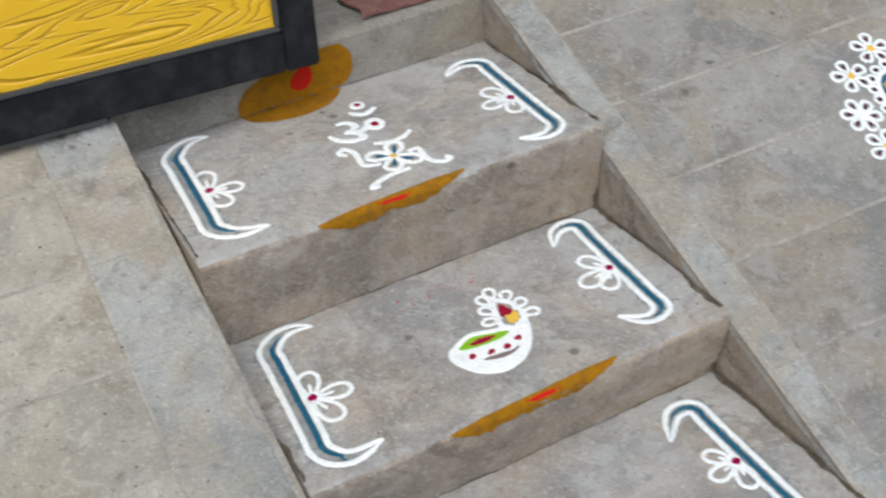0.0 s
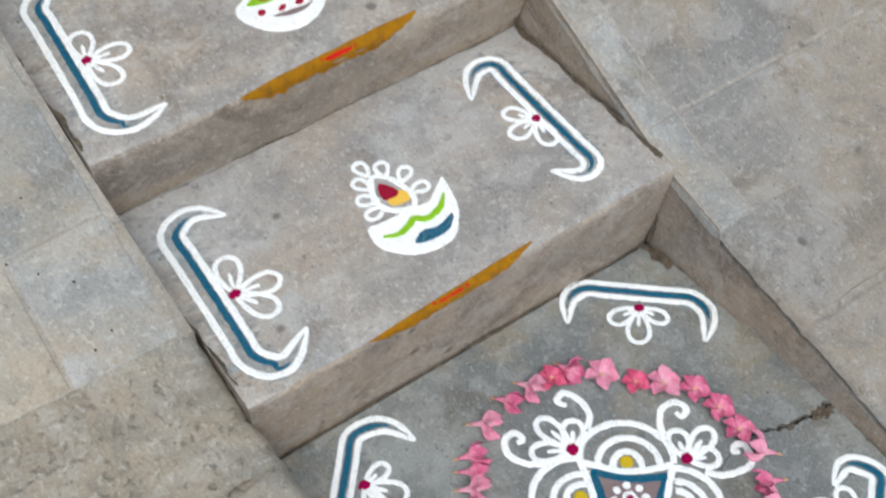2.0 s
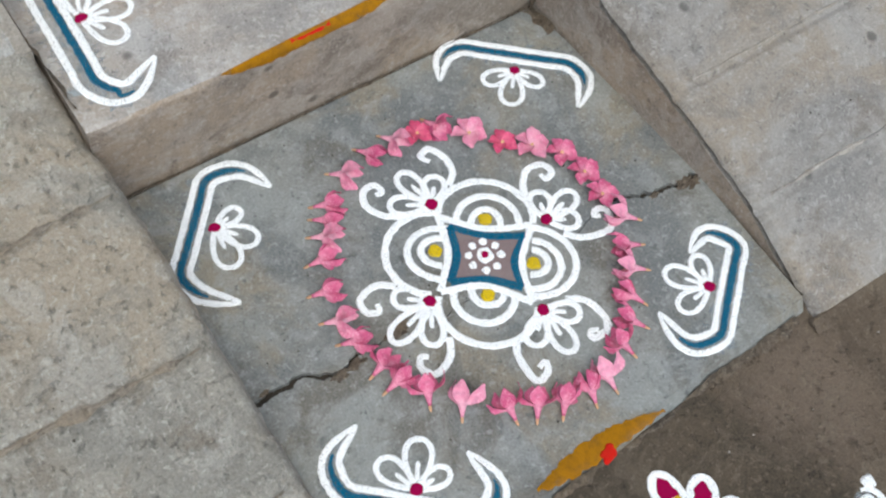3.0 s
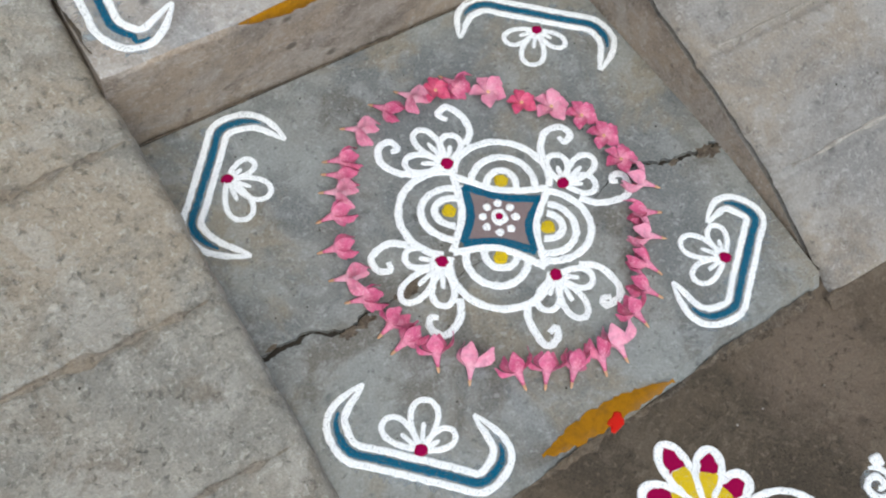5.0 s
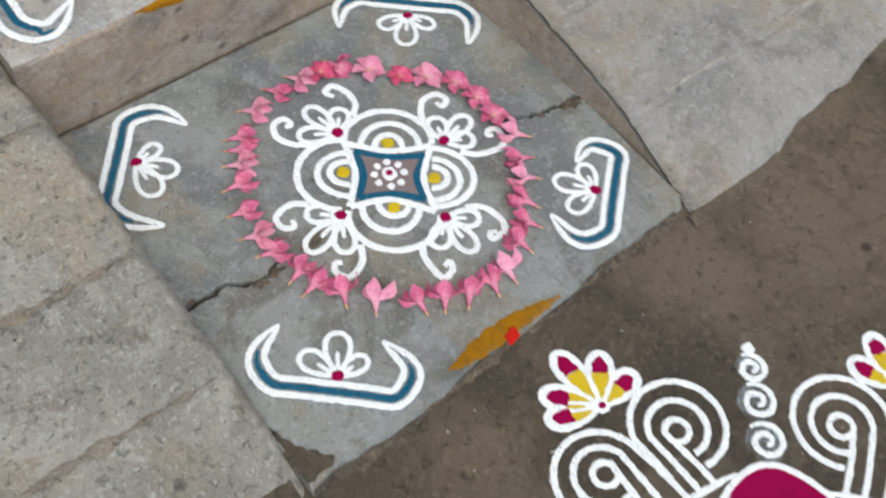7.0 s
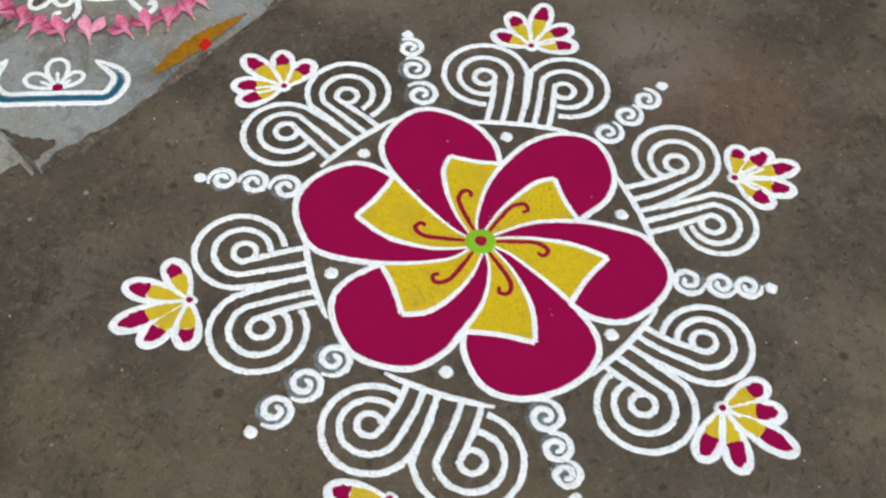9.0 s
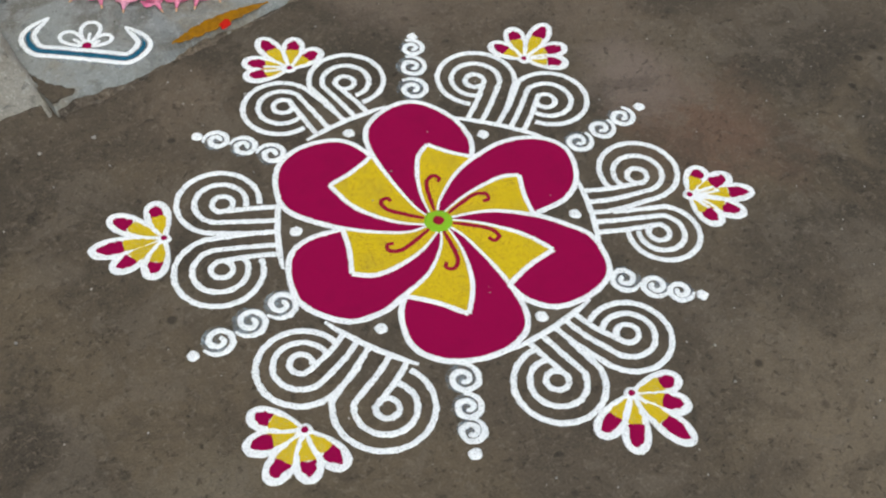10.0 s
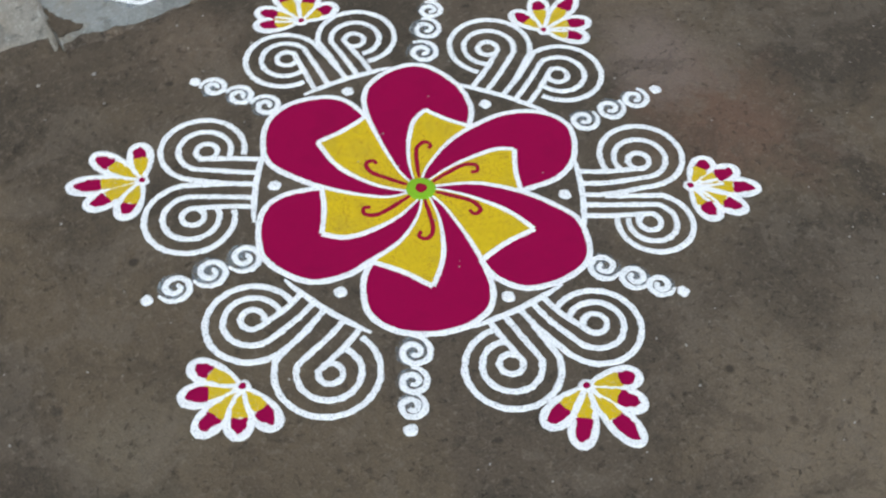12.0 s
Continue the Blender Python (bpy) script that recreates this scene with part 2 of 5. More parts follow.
PANEL, nt, p = shader("yellow_embossed_panel")
pos = nt.nodes.new("ShaderNodeTexCoord").outputs["Object"]
mp = nt.nodes.new("ShaderNodeMapping")
mp.inputs["Scale"].default_value = (1.5, 1, 8.5)
nt.links.new(pos, mp.inputs["Vector"])
warp = noise_node(nt, 1.7, 2.5, 0.5, mp.outputs[0], 0.5)
rings = nt.nodes.new("ShaderNodeMath")
rings.operation, rings.inputs[1].default_value = "MULTIPLY", 105.0
nt.links.new(warp, rings.inputs[0])
wave = nt.nodes.new("ShaderNodeMath")
wave.operation = "SINE"
nt.links.new(rings.outputs[0], wave.inputs[0])
groove = ramp_node(nt, wave.outputs[0], -1.0, -0.45)
nt.links.new(mix_node(nt, groove, (0.66, 0.37, 0.010), (0.80, 0.475, 0.016)), p.inputs["Base Color"])
p.inputs["Roughness"].default_value = 0.42
bump_node(nt, p, groove, 0.8, 0.0028)

BEAD, nt, p = shader("grey_metal_bead")
p.inputs["Base Color"].default_value, p.inputs["Roughness"].default_value, p.inputs["Metallic"].default_value = (0.10, 0.10, 0.10, 1), 0.5, 0.5
CLOTH, nt, p = shader("faded_red_cloth")
pos = nt.nodes.new("ShaderNodeTexCoord").outputs["Object"]
nt.links.new(mix_node(nt, ramp_node(nt, noise_node(nt, 40, 5, 0.7, pos), 0.4, 0.65), (0.15, 0.065, 0.055), (0.24, 0.12, 0.10)), p.inputs["Base Color"])
p.inputs["Roughness"].default_value = 0.95
bump_node(nt, p, noise_node(nt, 500, 2, 0.5, pos), 0.5, 0.002)


# ---- mesh helpers ----
def part(name, bm, material, parent=None, label="", kind="", category=""):
    me = bpy.data.meshes.new(name)
    bmesh.ops.recalc_face_normals(bm, faces=bm.faces)
    bm.to_mesh(me)
    bm.free()
    me.materials.append(material)
    ob = new(name, me)
    if parent:
        ob.parent = parent
    return tagged(ob, label, category, "", kind)


def thing(name, at, label, category, group="", rz=0.0, slope=0.0):
    e = new(name)
    e.empty_display_size = 0.05
    e.matrix_world = Matrix.Translation(at) @ Matrix.Rotation(slope, 4, "X") @ Matrix.Rotation(radians(rz), 4, "Z")
    return tagged(e, label, category, group)


def box(bm, x0, x1, y0, y1, z0, z1, bevel=0.0):
    r = bmesh.ops.create_cube(bm, size=1.0, matrix=Matrix.LocRotScale(((x0 + x1) / 2, (y0 + y1) / 2, (z0 + z1) / 2), None, (x1 - x0, y1 - y0, z1 - z0)))
    if bevel:
        edges = list({e for v in r["verts"] for e in v.link_edges})
        bmesh.ops.bevel(bm, geom=edges, offset=bevel, segments=2, affect="EDGES")
    return bm


def smooth(pts, n=7, closed=False):
    """A Catmull-Rom curve through the points."""
    p = [Vector(q[:2]) for q in pts]
    m, out = len(p), []
    for i in range(m if closed else m - 1):
        a, b, c, d = (p[(i + j) % m] if closed else p[min(max(i + j, 0), m - 1)] for j in (-1, 0, 1, 2))
        for s in range(n):
            t = s / n
            out.append(0.5 * (2 * b + (c - a) * t + (2 * a - 5 * b + 4 * c - d) * t * t + (3 * b - a - 3 * c + d) * t ** 3))
    if not closed:
        out.append(p[-1])
    return out


def even(pts, step=0.004):
    """The line resampled at even steps."""
    out, carry = [pts[0].copy()], 0.0
    for a, b in zip(pts, pts[1:]):
        d = (b - a).length
        while carry + d >= step and d > 1e-9:
            a = a + (b - a) * ((step - carry) / d)
            out.append(a.copy())
            d, carry = (b - a).length, 0.0
        carry += d
    if (out[-1] - pts[-1]).length > step * 0.3:
        out.append(pts[-1].copy())
    return out


LAYER = [0]


def ribbon(bm, pts, width, z=0.0012, closed=False, ends=(1.0, 1.0), rough=0.17, fade=0.22):
    """A poured line of powder: a low ridge with slightly ragged edges. ends: the width at each end, as a share."""
    LAYER[0] += 1
    z += 0.00002 * (LAYER[0] % 23)
    pts = even([Vector(q[:2]) for q in pts] + ([Vector(pts[0][:2])] if closed else []), 0.0027)
    if closed:
        pts = pts[:-1]
    n, rows, seed = len(pts), [], LAYER[0] * 3.7
    if n < 2:
        return
    for i, q in enumerate(pts):
        a, b = (pts[(i - 1) % n], pts[(i + 1) % n]) if closed else (pts[max(i - 1, 0)], pts[min(i + 1, n - 1)])
        d = (b - a).normalized()
        side, t = Vector((-d.y, d.x)), i / (n - 1)
        k = 1.0
        if not closed:
            k = min(1.0, ends[0] + (1 - ends[0]) * t / fade, ends[1] + (1 - ends[1]) * (1 - t) / fade)
        row = []
        for s, f in ((1, 1.0), (1, 0.72), (-1, 0.72), (-1, 1.0)):
            w = width / 2 * k * (1 + rough * (noise.noise((q.x * 170, q.y * 170, seed + s)) * 1.2 + random.uniform(-0.6, 0.6)))
            v = q + side * s * w * f
            row.append(bm.verts.new((v.x, v.y, z + 0.000003 * i if f < 1 else 0.0001)))
        rows.append(row)
    for i in range(n if closed else n - 1):
        a, b = rows[i], rows[(i + 1) % n]
        for j in range(3):
            bm.faces.new((a[j], a[j + 1], b[j + 1], b[j]))


def patch(bm, pts, z=0.0007, rough=0.0008):
    """A filled flat area of powder with a short rim."""
    LAYER[0] += 1
    z += 0.00002 * (LAYER[0] % 11)
    q = even([Vector(v[:2]) for v in pts] + [Vector(pts[0][:2])], 0.005)[:-1]
    q = [v + Vector((random.uniform(-1, 1), random.uniform(-1, 1))) * rough for v in q]
    top = [bm.verts.new((v.x, v.y, z)) for v in q]
    low = [bm.verts.new((v.x, v.y, 0.0)) for v in q]
    f = bm.faces.new(top)
    f.normal_update()
    for i in range(len(q)):
        j = (i + 1) % len(q)
        bm.faces.new((top[i], low[i], low[j], top[j]))
    bmesh.ops.triangulate(bm, faces=[f], ngon_method="EAR_CLIP")


def blob(bm, c, r, z=0.0018, ragged=0.12, squash=1.0, turn=0.0):
    """A pinch of powder dropped as a low mound."""
    n, ca, sa = 14, math.cos(turn), math.sin(turn)
    top = bm.verts.new((c[0], c[1], z * 1.15))
    inner, outer = [], []
    for i in range(n):
        a = 2 * math.pi * i / n
        k = 1 + random.uniform(-ragged, ragged)
        x, y = r * k * math.cos(a), r * k * squash * math.sin(a)
        x, y = x * ca - y * sa, x * sa + y * ca
        inner.append(bm.verts.new((c[0] + 0.75 * x, c[1] + 0.75 * y, z)))
        outer.append(bm.verts.new((c[0] + x, c[1] + y, 0.0001)))
    for i in range(n):
        j = (i + 1) % n
        bm.faces.new((top, inner[i], inner[j]))
        bm.faces.new((inner[i], outer[i], outer[j], inner[j]))


def teardrop(base, tip, width, n=26, belly=0.55):
    """A loop from base out to tip and back, widest near the tip."""
    base, tip = Vector(base[:2]), Vector(tip[:2])
    d = tip - base
    side = Vector((-d.y, d.x)).normalized()
    out = []
    for i in range(n):
        a = 2 * math.pi * i / n
        t = (1 - math.cos(a)) / 2
        out.append(base + d * t + side * (width / 2) * math.sin(a) * (t ** belly) * 1.25)
    return out


def arc(c, rx, ry, a0, a1, n=26):
    return [Vector((c[0] + rx * math.cos(radians(a0 + (a1 - a0) * i / n)), c[1] + ry * math.sin(radians(a0 + (a1 - a0) * i / n)))) for i in range(n + 1)]


def spiral(c, r0, r1, a0, turns, n=40, squash=1.0):
    out = []
    for i in range(n + 1):
        t = i / n
        a, r = radians(a0) + 2 * math.pi * turns * t, r0 + (r1 - r0) * t
        out.append(Vector((c[0] + r * math.cos(a), c[1] + squash * r * math.sin(a))))
    return out


def turned(pts, deg):
    c, s = math.cos(radians(deg)), math.sin(radians(deg))
    return [Vector((q[0] * c - q[1] * s, q[0] * s + q[1] * c)) for q in pts]


def mm(*pts):
    return [Vector((x / 1000, y / 1000)) for x, y in pts]


def polar(*pts):
    return [Vector((r / 1000 * math.cos(radians(a)), r / 1000 * math.sin(radians(a)))) for r, a in pts]


# ---- the steps, the landing, the two ramps and the ground ----
LEFT, RIGHT = -0.625, 0.022
TREADS = [(-0.020, 0.17, 0.345), (0.288, 0.299, 0.655), (0.596, 0.464, 0.975)]
LEANS = (0.018, 0.026, 0.026)  # how far each riser leans back to its foot
SLOPE = [(-0.58, -0.022), (-0.42, 0.052), (0.0, 0.155), (1.12, 0.637)]


def left_x(y):
    """The inner edge of the left ramp, which is not quite straight."""
    return float(np.interp(y, (-0.58, -0.1, 0.0, 0.35, 0.9), (-0.582, -0.594, -0.603, -0.622, -0.633)))


def right_x(y):
    """The inner edge of the right ramp, which draws away from the landing towards its foot."""
    return RIGHT + float(np.interp(y, (-0.35, -0.05), (0.014, 0.0)))


def ramp_z(y):
    return float(np.interp(y, [q[0] for q in SLOPE], [q[1] for q in SLOPE]))


bm = bmesh.new()
bmesh.ops.create_grid(bm, x_segments=24, y_segments=24, size=1.0)
for v in bm.verts:
    v.co.x, v.co.y = math.copysign(abs(v.co.x) ** 4 * 900 + abs(v.co.x) * 6, v.co.x), math.copysign(abs(v.co.y) ** 4 * 900 + abs(v.co.y) * 6, v.co.y)
    v.co.z = GROUND_Z
part("ground", bm, GROUND, None, "dark brown stained cement yard floor", "structure", "ground")


def stair_block(name, nose, z, back, below, lean, material, label):
    """A cement step: tread, worn round nose, riser that leans back a little."""
    bm, r = bmesh.new(), 0.011
    prof = [(back, below - 0.05), (back, z)] + [(nose + 0.16, z), (nose + 0.05, z)]
    prof += [(nose + r - r * math.sin(a), z - r + r * math.cos(a)) for a in (0, 0.4, 0.8, 1.2, 1.57)]
    prof += [(nose + 0.002 + lean * 0.3, z - 0.06), (nose + 0.006 + lean, below + 0.004), (nose + 0.006 + lean, below - 0.05)]
    rows, nx = [], 44
    for i in range(nx + 1):
        left = left_x(nose + 0.1) + 0.003
        x = left + (RIGHT - 0.001 - left) * i / nx
        row = []
        for j, (y, h) in enumerate(prof):
            dy = 0.0022 * noise.noise((x * 14, z * 9, j * 0.3)) + 0.0011 * noise.noise((x * 60, z * 9, j * 0.5))
            dz = 0.0016 * min(0.0, noise.noise((x * 30, z * 7, 2.0))) if 4 <= j <= 7 else 0.0
            row.append(bm.verts.new((x, y + (dy if j >= 4 else 0), h + dz)))
        rows.append(row)
    for a, b in zip(rows, rows[1:]):
        for j in range(len(prof)):
            k = (j + 1) % len(prof)
            bm.faces.new((a[j], a[k], b[k], b[j]))
    bm.faces.new(rows[0])
    bm.faces.new(rows[-1][::-1])
    ob = part(name, bm, material, None, label, "structure", "step")
    for f in ob.data.polygons:
        f.use_smooth = True
        # side faces take the darker riser cement too, so the side gap looks shaded
        if f.normal.y < -0.75 or abs(f.normal.x) > 0.7:
            f.material_index = 1
    ob.data.materials.append(RISER)
    ob.data.set_sharp_from_angle(angle=radians(40))
    return ob


below = 0.0
for i, (nose, z, back) in enumerate(TREADS):
    stair_block(f"step_{3 - i}", nose, z, back, below, LEANS[i], STEP, "worn grey-brown cement step with a rounded nose")
    below = z

# the landing: two cement slabs parted by a crack
CRACK_LINE = smooth(mm((-590, -312), (-569, -311), (-527, -307), (-488, -325), (-440, -318), (-340, -330), (-240, -312), (-144, -319), (-81, -306), (-31, -325), (38, -333)), 6)


CRACK_LINE = [q + Vector((0, 0.005 * noise.noise((q.x * 38, 1, 9)) + 0.004 * noise.noise((q.x * 120, 1, 9)) + 0.002 * noise.noise((q.x * 300, 1, 9)))) for q in even(CRACK_LINE, 0.003)]


def slab(name, upper):
    bm = bmesh.new()
    gap = [0.0006 + 0.0036 * min(1.0, max(0.0, abs(q.x + 0.27) - 0.15) / 0.1) * (1 + 0.8 * noise.noise((q.x * 45, 2, 2))) for q in CRACK_LINE]
    line = [Vector((q.x, q.y + (g if upper else -g))) for q, g in zip(CRACK_LINE, gap)]
    if upper:
        ring = line + [Vector((0.038, -0.2)), Vector((RIGHT - 0.004, -0.002)), Vector((-0.6, -0.002))]
    else:
        front = [Vector((0.030 - 0.618 * t + 0.002 * noise.noise((t * 30, 1, 1)), -0.534 - 0.036 * t + 0.004 * noise.noise((t * 9, 3, 1)) + 0.002 * noise.noise((t * 40, 3, 1)))) for t in [i / 40 for i in range(41)]]
        ring = line + front
    top = [bm.verts.new((q.x, q.y, 0.0)) for q in ring]
    low = [bm.verts.new((q.x, q.y - (0.012 if not upper and i >= len(line) else 0), -0.05 if i < len(line) or upper else -0.023)) for i, q in enumerate(ring)]
    bm.faces.new(top).normal_update()
    for i in range(len(ring)):
        j = (i + 1) % len(ring)
        bm.faces.new((top[i], low[i], low[j], top[j]))
    bmesh.ops.triangulate(bm, faces=[f for f in bm.faces if len(f.verts) > 4])
    return part(name, bm, SLAB, landing)


landing = tagged(new("landing"), "grey cement landing slab cracked across the middle", "landing", "", "structure")
slab("slab", True)
slab("slab", False)
bm = box(bmesh.new(), LEFT, RIGHT + 0.016, -0.53, 0.01, -0.04, -0.007)
part("crack_bed", bm, CRACK, landing)


def ramp_base(name, x0, x1, inner_right, label):
    """The body of a ramp under its cement panels, with the upright cheek beside the steps."""
    bm, rows = bmesh.new(), []
    ys = sorted([q[0] for q in SLOPE] + [-0.5, -0.3, -0.2, -0.112, -0.107, 0.088, 0.092, 0.15, 0.3, 0.45, 0.6, 0.75, 0.9])
    for y in ys:
        z = ramp_z(y) - (0.026 if y < (0.09 if inner_right else -0.109) else 0.0012)
        inner = left_x(y) - 0.002 if inner_right else x1
        outer = x0 if inner_right else right_x(y) + 0.002
        rows.append([bm.verts.new((x, y, h)) for x, h in ((outer, -0.06), (outer, z), (inner, z), (inner, -0.06))])
    for a, b in zip(rows, rows[1:]):
        for j in range(4):
            bm.faces.new((a[j], a[(j + 1) % 4], b[(j + 1) % 4], b[j]))
    bm.faces.new(rows[0])
    bm.faces.new(rows[-1])
    ob = part(name, bm, JOINT, None, label, "structure", "ramp")
    ob.data.materials.append(RISER)
    for f in ob.data.polygons:
        if abs(f.normal.x) > 0.7:
            f.material_index = 1
    return ob


def ramp_panel(parent, x0, x1, y0, y1, material, round_at=None):
    """One cement panel: a slightly crowned top, eased edges; its inner edge rounds over into the cheek where asked."""
    bm, e = bmesh.new(), 0.003
    ys = [y0, y0 + e] + [q[0] for q in SLOPE if y0 + e < q[0] < y1 - e] + ([y0 + (y1 - y0) * k / 9 for k in range(1, 9)] if round_at else []) + [y1 - e, y1]
    ys = sorted(set(ys))
    xs = [x0, x0 + e, x1 - e, x1]
    if round_at == "low":
        xs = [x0, x0 + 0.003, x0 + 0.012, x1 - e, x1]
    if round_at == "high":
        xs = [x0, x0 + e, x1 - 0.012, x1 - 0.003, x1]
    rows = []
    for j, y in enumerate(ys):
        row = []
        for i, x in enumerate(xs):
            drop = 0.0016 if i in (0, len(xs) - 1) or j in (0, len(ys) - 1) else 0.0
            if round_at == "low" and i < 2:
                drop = (0.016, 0.005)[i] + 0.002 * noise.noise((x * 9, y * 22, 5))
            if round_at == "high" and i > len(xs) - 3:
                drop = (0.005, 0.016)[i - len(xs) + 2] + 0.002 * noise.noise((x * 9, y * 22, 5))
            if round_at == "high":
                x += (left_x(y) - x1) * i / (len(xs) - 1)
            if round_at and drop > 0.004:
                x += 0.004 * noise.noise((y * 30, x0, 3)) + 0.002 * noise.noise((y * 90, x0, 3))
            row.append(bm.verts.new((x, y, ramp_z(y) - drop)))
        rows.append(row)
    for a, b in zip(rows, rows[1:]):
        for i in range(len(xs) - 1):
            bm.faces.new((a[i], a[i + 1], b[i + 1], b[i]))
    return part("panel", bm, material, parent)


ramp_r = ramp_base("ramp_right", RIGHT + 0.002, 2.4, False, "sloping cement ramp with shallow cross joints")
ramp_l = ramp_base("ramp_left", -2.9, LEFT - 0.002, True, "sloping weathered cement ramp with shallow cross joints")

# ---- the threshold, the doorway and its wall ----
bm = bmesh.new()
rows = []
for i in range(41):
    x = LEFT - 0.5 + 1.16 * i / 40
    w = 0.003 * noise.noise((x * 12, 4, 4)) + 0.0015 * noise.noise((x * 50, 4, 4))
    rows.append([bm.verts.new((x, y + w, z)) for y, z in ((0.972, 0.40), (0.966, 0.547), (0.969, 0.553), (0.978, 0.556), (2.6, 0.556), (2.6, 0.40))])
for a, b in zip(rows, rows[1:]):
    for j in range(6):
        bm.faces.new((a[j], a[(j + 1) % 6], b[(j + 1) % 6], b[j]))
bm.faces.new(rows[0])
bm.faces.new(rows[-1])
part("threshold", bm, FLOOR, None, "raised cement threshold of the doorway", "structure", "threshold")
for name, x0, x1, z0, z1 in (("wall_right", 0.12, 2.6, -0.1, 3.2), ("wall_left", -3.1, -1.16, -0.1, 3.2), ("wall_lintel", -1.16, 0.12, 2.62, 3.2)):
    part(name, box(bmesh.new(), x0, x1, 1.125, 1.345, z0, z1), WALL, None, "plain plastered house wall", "structure", "wall")
part("wall_back", box(bmesh.new(), -3.1, 2.6, 2.6, 2.75, 0.0, 3.2), WALL, None, "plain plastered inner wall", "structure", "wall")
part("ceiling", box(bmesh.new(), -3.1, 2.6, 1.345, 2.6, 3.0, 3.2), WALL, None, "plain plastered ceiling", "structure", "ceiling")

door = thing("door_leaf", (-0.294, 0.900, 0.548), "yellow embossed door leaf in a black frame, standing open", "door")
door.matrix_world = pose(-0.306, 0.900, 0.548, 0, 2.6, 0)
W, Hh, T = 0.82, 2.05, 0.036
part("bottom_rail", box(bmesh.new(), -W + 0.056, -0.056, 0, T, 0.0, 0.066, 0.003), FRAME, door)
part("top_rail", box(bmesh.new(), -W + 0.056, -0.056, 0, T, Hh - 0.07, Hh, 0.003), FRAME, door)
part("stile", box(bmesh.new(), -0.0555, 0.0, -0.001, T + 0.001, 0.0, Hh, 0.003), FRAME, door)
part("stile", box(bmesh.new(), -W, -W + 0.0555, -0.001, T + 0.001, 0.0, Hh, 0.003), FRAME, door)
part("panel", box(bmesh.new(), -W + 0.05, -0.05, 0.012, T - 0.012, 0.06, Hh - 0.06), PANEL, door, "yellow panel embossed with wood grain")
part("bead", box(bmesh.new(), -W + 0.056, -0.056, 0.004, 0.0115, 0.0665, 0.0745, 0.0015), BEAD, door, "grey metal bead")
part("bead", box(bmesh.new(), -0.0645, -0.0562, 0.004, 0.0115, 0.075, Hh - 0.075, 0.0015), BEAD, door, "grey metal bead")
part("bottom_strip", box(bmesh.new(), -W + 0.06, -0.34, 0.006, 0.02, -0.008, -0.0003), BEAD, door, "worn pale strip under the door")

bm = bmesh.new()
rows = []
for i in range(13):
    row = []
    for j in range(9):
        u, v = i / 12, j / 8
        x, y = -0.19 + 0.16 * u + 0.012 * noise.noise((v * 3, 1, u)), 0.985 + 0.16 * v + 0.012 * noise.noise((u * 4, 7, v))
        row.append(bm.verts.new((x, y, 0.5585 + 0.010 * abs(noise.noise((u * 3, v * 3, 3))) + 0.004 * (1 - abs(2 * v - 1)))))
    rows.append(row)
for a, b in zip(rows, rows[1:]):
    for j in range(8):
        bm.faces.new((a[j], a[j + 1], b[j + 1], b[j]))
r = bmesh.ops.extrude_face_region(bm, geom=bm.faces[:])
for v in [g for g in r["geom"] if isinstance(g, bmesh.types.BMVert)]:
    v.co.z += 0.004
part("cloth", bm, CLOTH, None, "crumpled faded red cloth lying on the threshold", "", "cloth")

# ---- turmeric and vermilion on the step edges ----
def smear(nose, z, x0, x1, red, w_top, w_face, drip, label):
    """Turmeric paste wiped along a step's nose, with a dab of vermilion in its middle."""
    e = thing("turmeric_smear", ((x0 + x1) / 2, nose, z), label, "turmeric mark", "turmeric marks on the steps")
    r = 0.011

    def around(s):
        """The place on the step's skin: s runs from the tread (negative) over the nose down the riser."""
        k = 0.0014
        if s < 0:
            return (r - s, k)
        if s < r * 1.57:
            a = s / r
            return (r - (r + k) * math.sin(a), -r + (r + k) * math.cos(a))
        return (-k, -r - (s - r * 1.57))

    for name, a, b, mat, lift, wt, wf in (("turmeric_strip", x0, x1, TURMERIC, 0.0, w_top, w_face), ("vermilion_dab", red - 0.027, red + 0.024, KUMKUM, 0.0009, -0.003, w_face * 0.42)):
        bm, rows, n = bmesh.new(), [], 60
        for i in range(n + 1):
            t = i / n
            x = a + (b - a) * t
            k = min(1.0, 0.10 + (min(t * 1.15, 1 - t) / 0.26) ** 0.85)
            top = wt * (k if wt > 0 else 2 - k) * (1 + 0.35 * noise.noise((x * 40, z * 5, 1)))
            low = wf * 0.85 * k * (1 + drip * noise.noise((x * 25, z * 5, 8)) + 0.25 * noise.noise((x * 110, z * 5, 8)))
            row, sink = [], 0.009 * (b - x) / (x1 - x0) if wt > 0 else 0.004
            for j in range(8):
                y, h = around(sink - top + (top + low) * j / 7)
                row.append(bm.verts.new((x - (x0 + x1) / 2, y - lift, h + lift)))
            rows.append(row)
        for p0, p1 in zip(rows, rows[1:]):
            for j in range(7):
                bm.faces.new((p0[j], p0[j + 1], p1[j + 1], p1[j]))
        part(name, bm, mat, e)


smear(0.596, 0.464, -0.452, -0.216, -0.333, 0.004, 0.025, 0.15, "ochre turmeric smear with red vermilion on the step edge")
smear(0.288, 0.299, -0.424, -0.164, -0.284, 0.003, 0.025, 0.28, "ochre turmeric smear with red vermilion on the step edge")
smear(-0.020, 0.17, -0.446, -0.205, -0.330, 0.001, 0.017, 0.15, "ochre turmeric smear with red vermilion on the step edge")

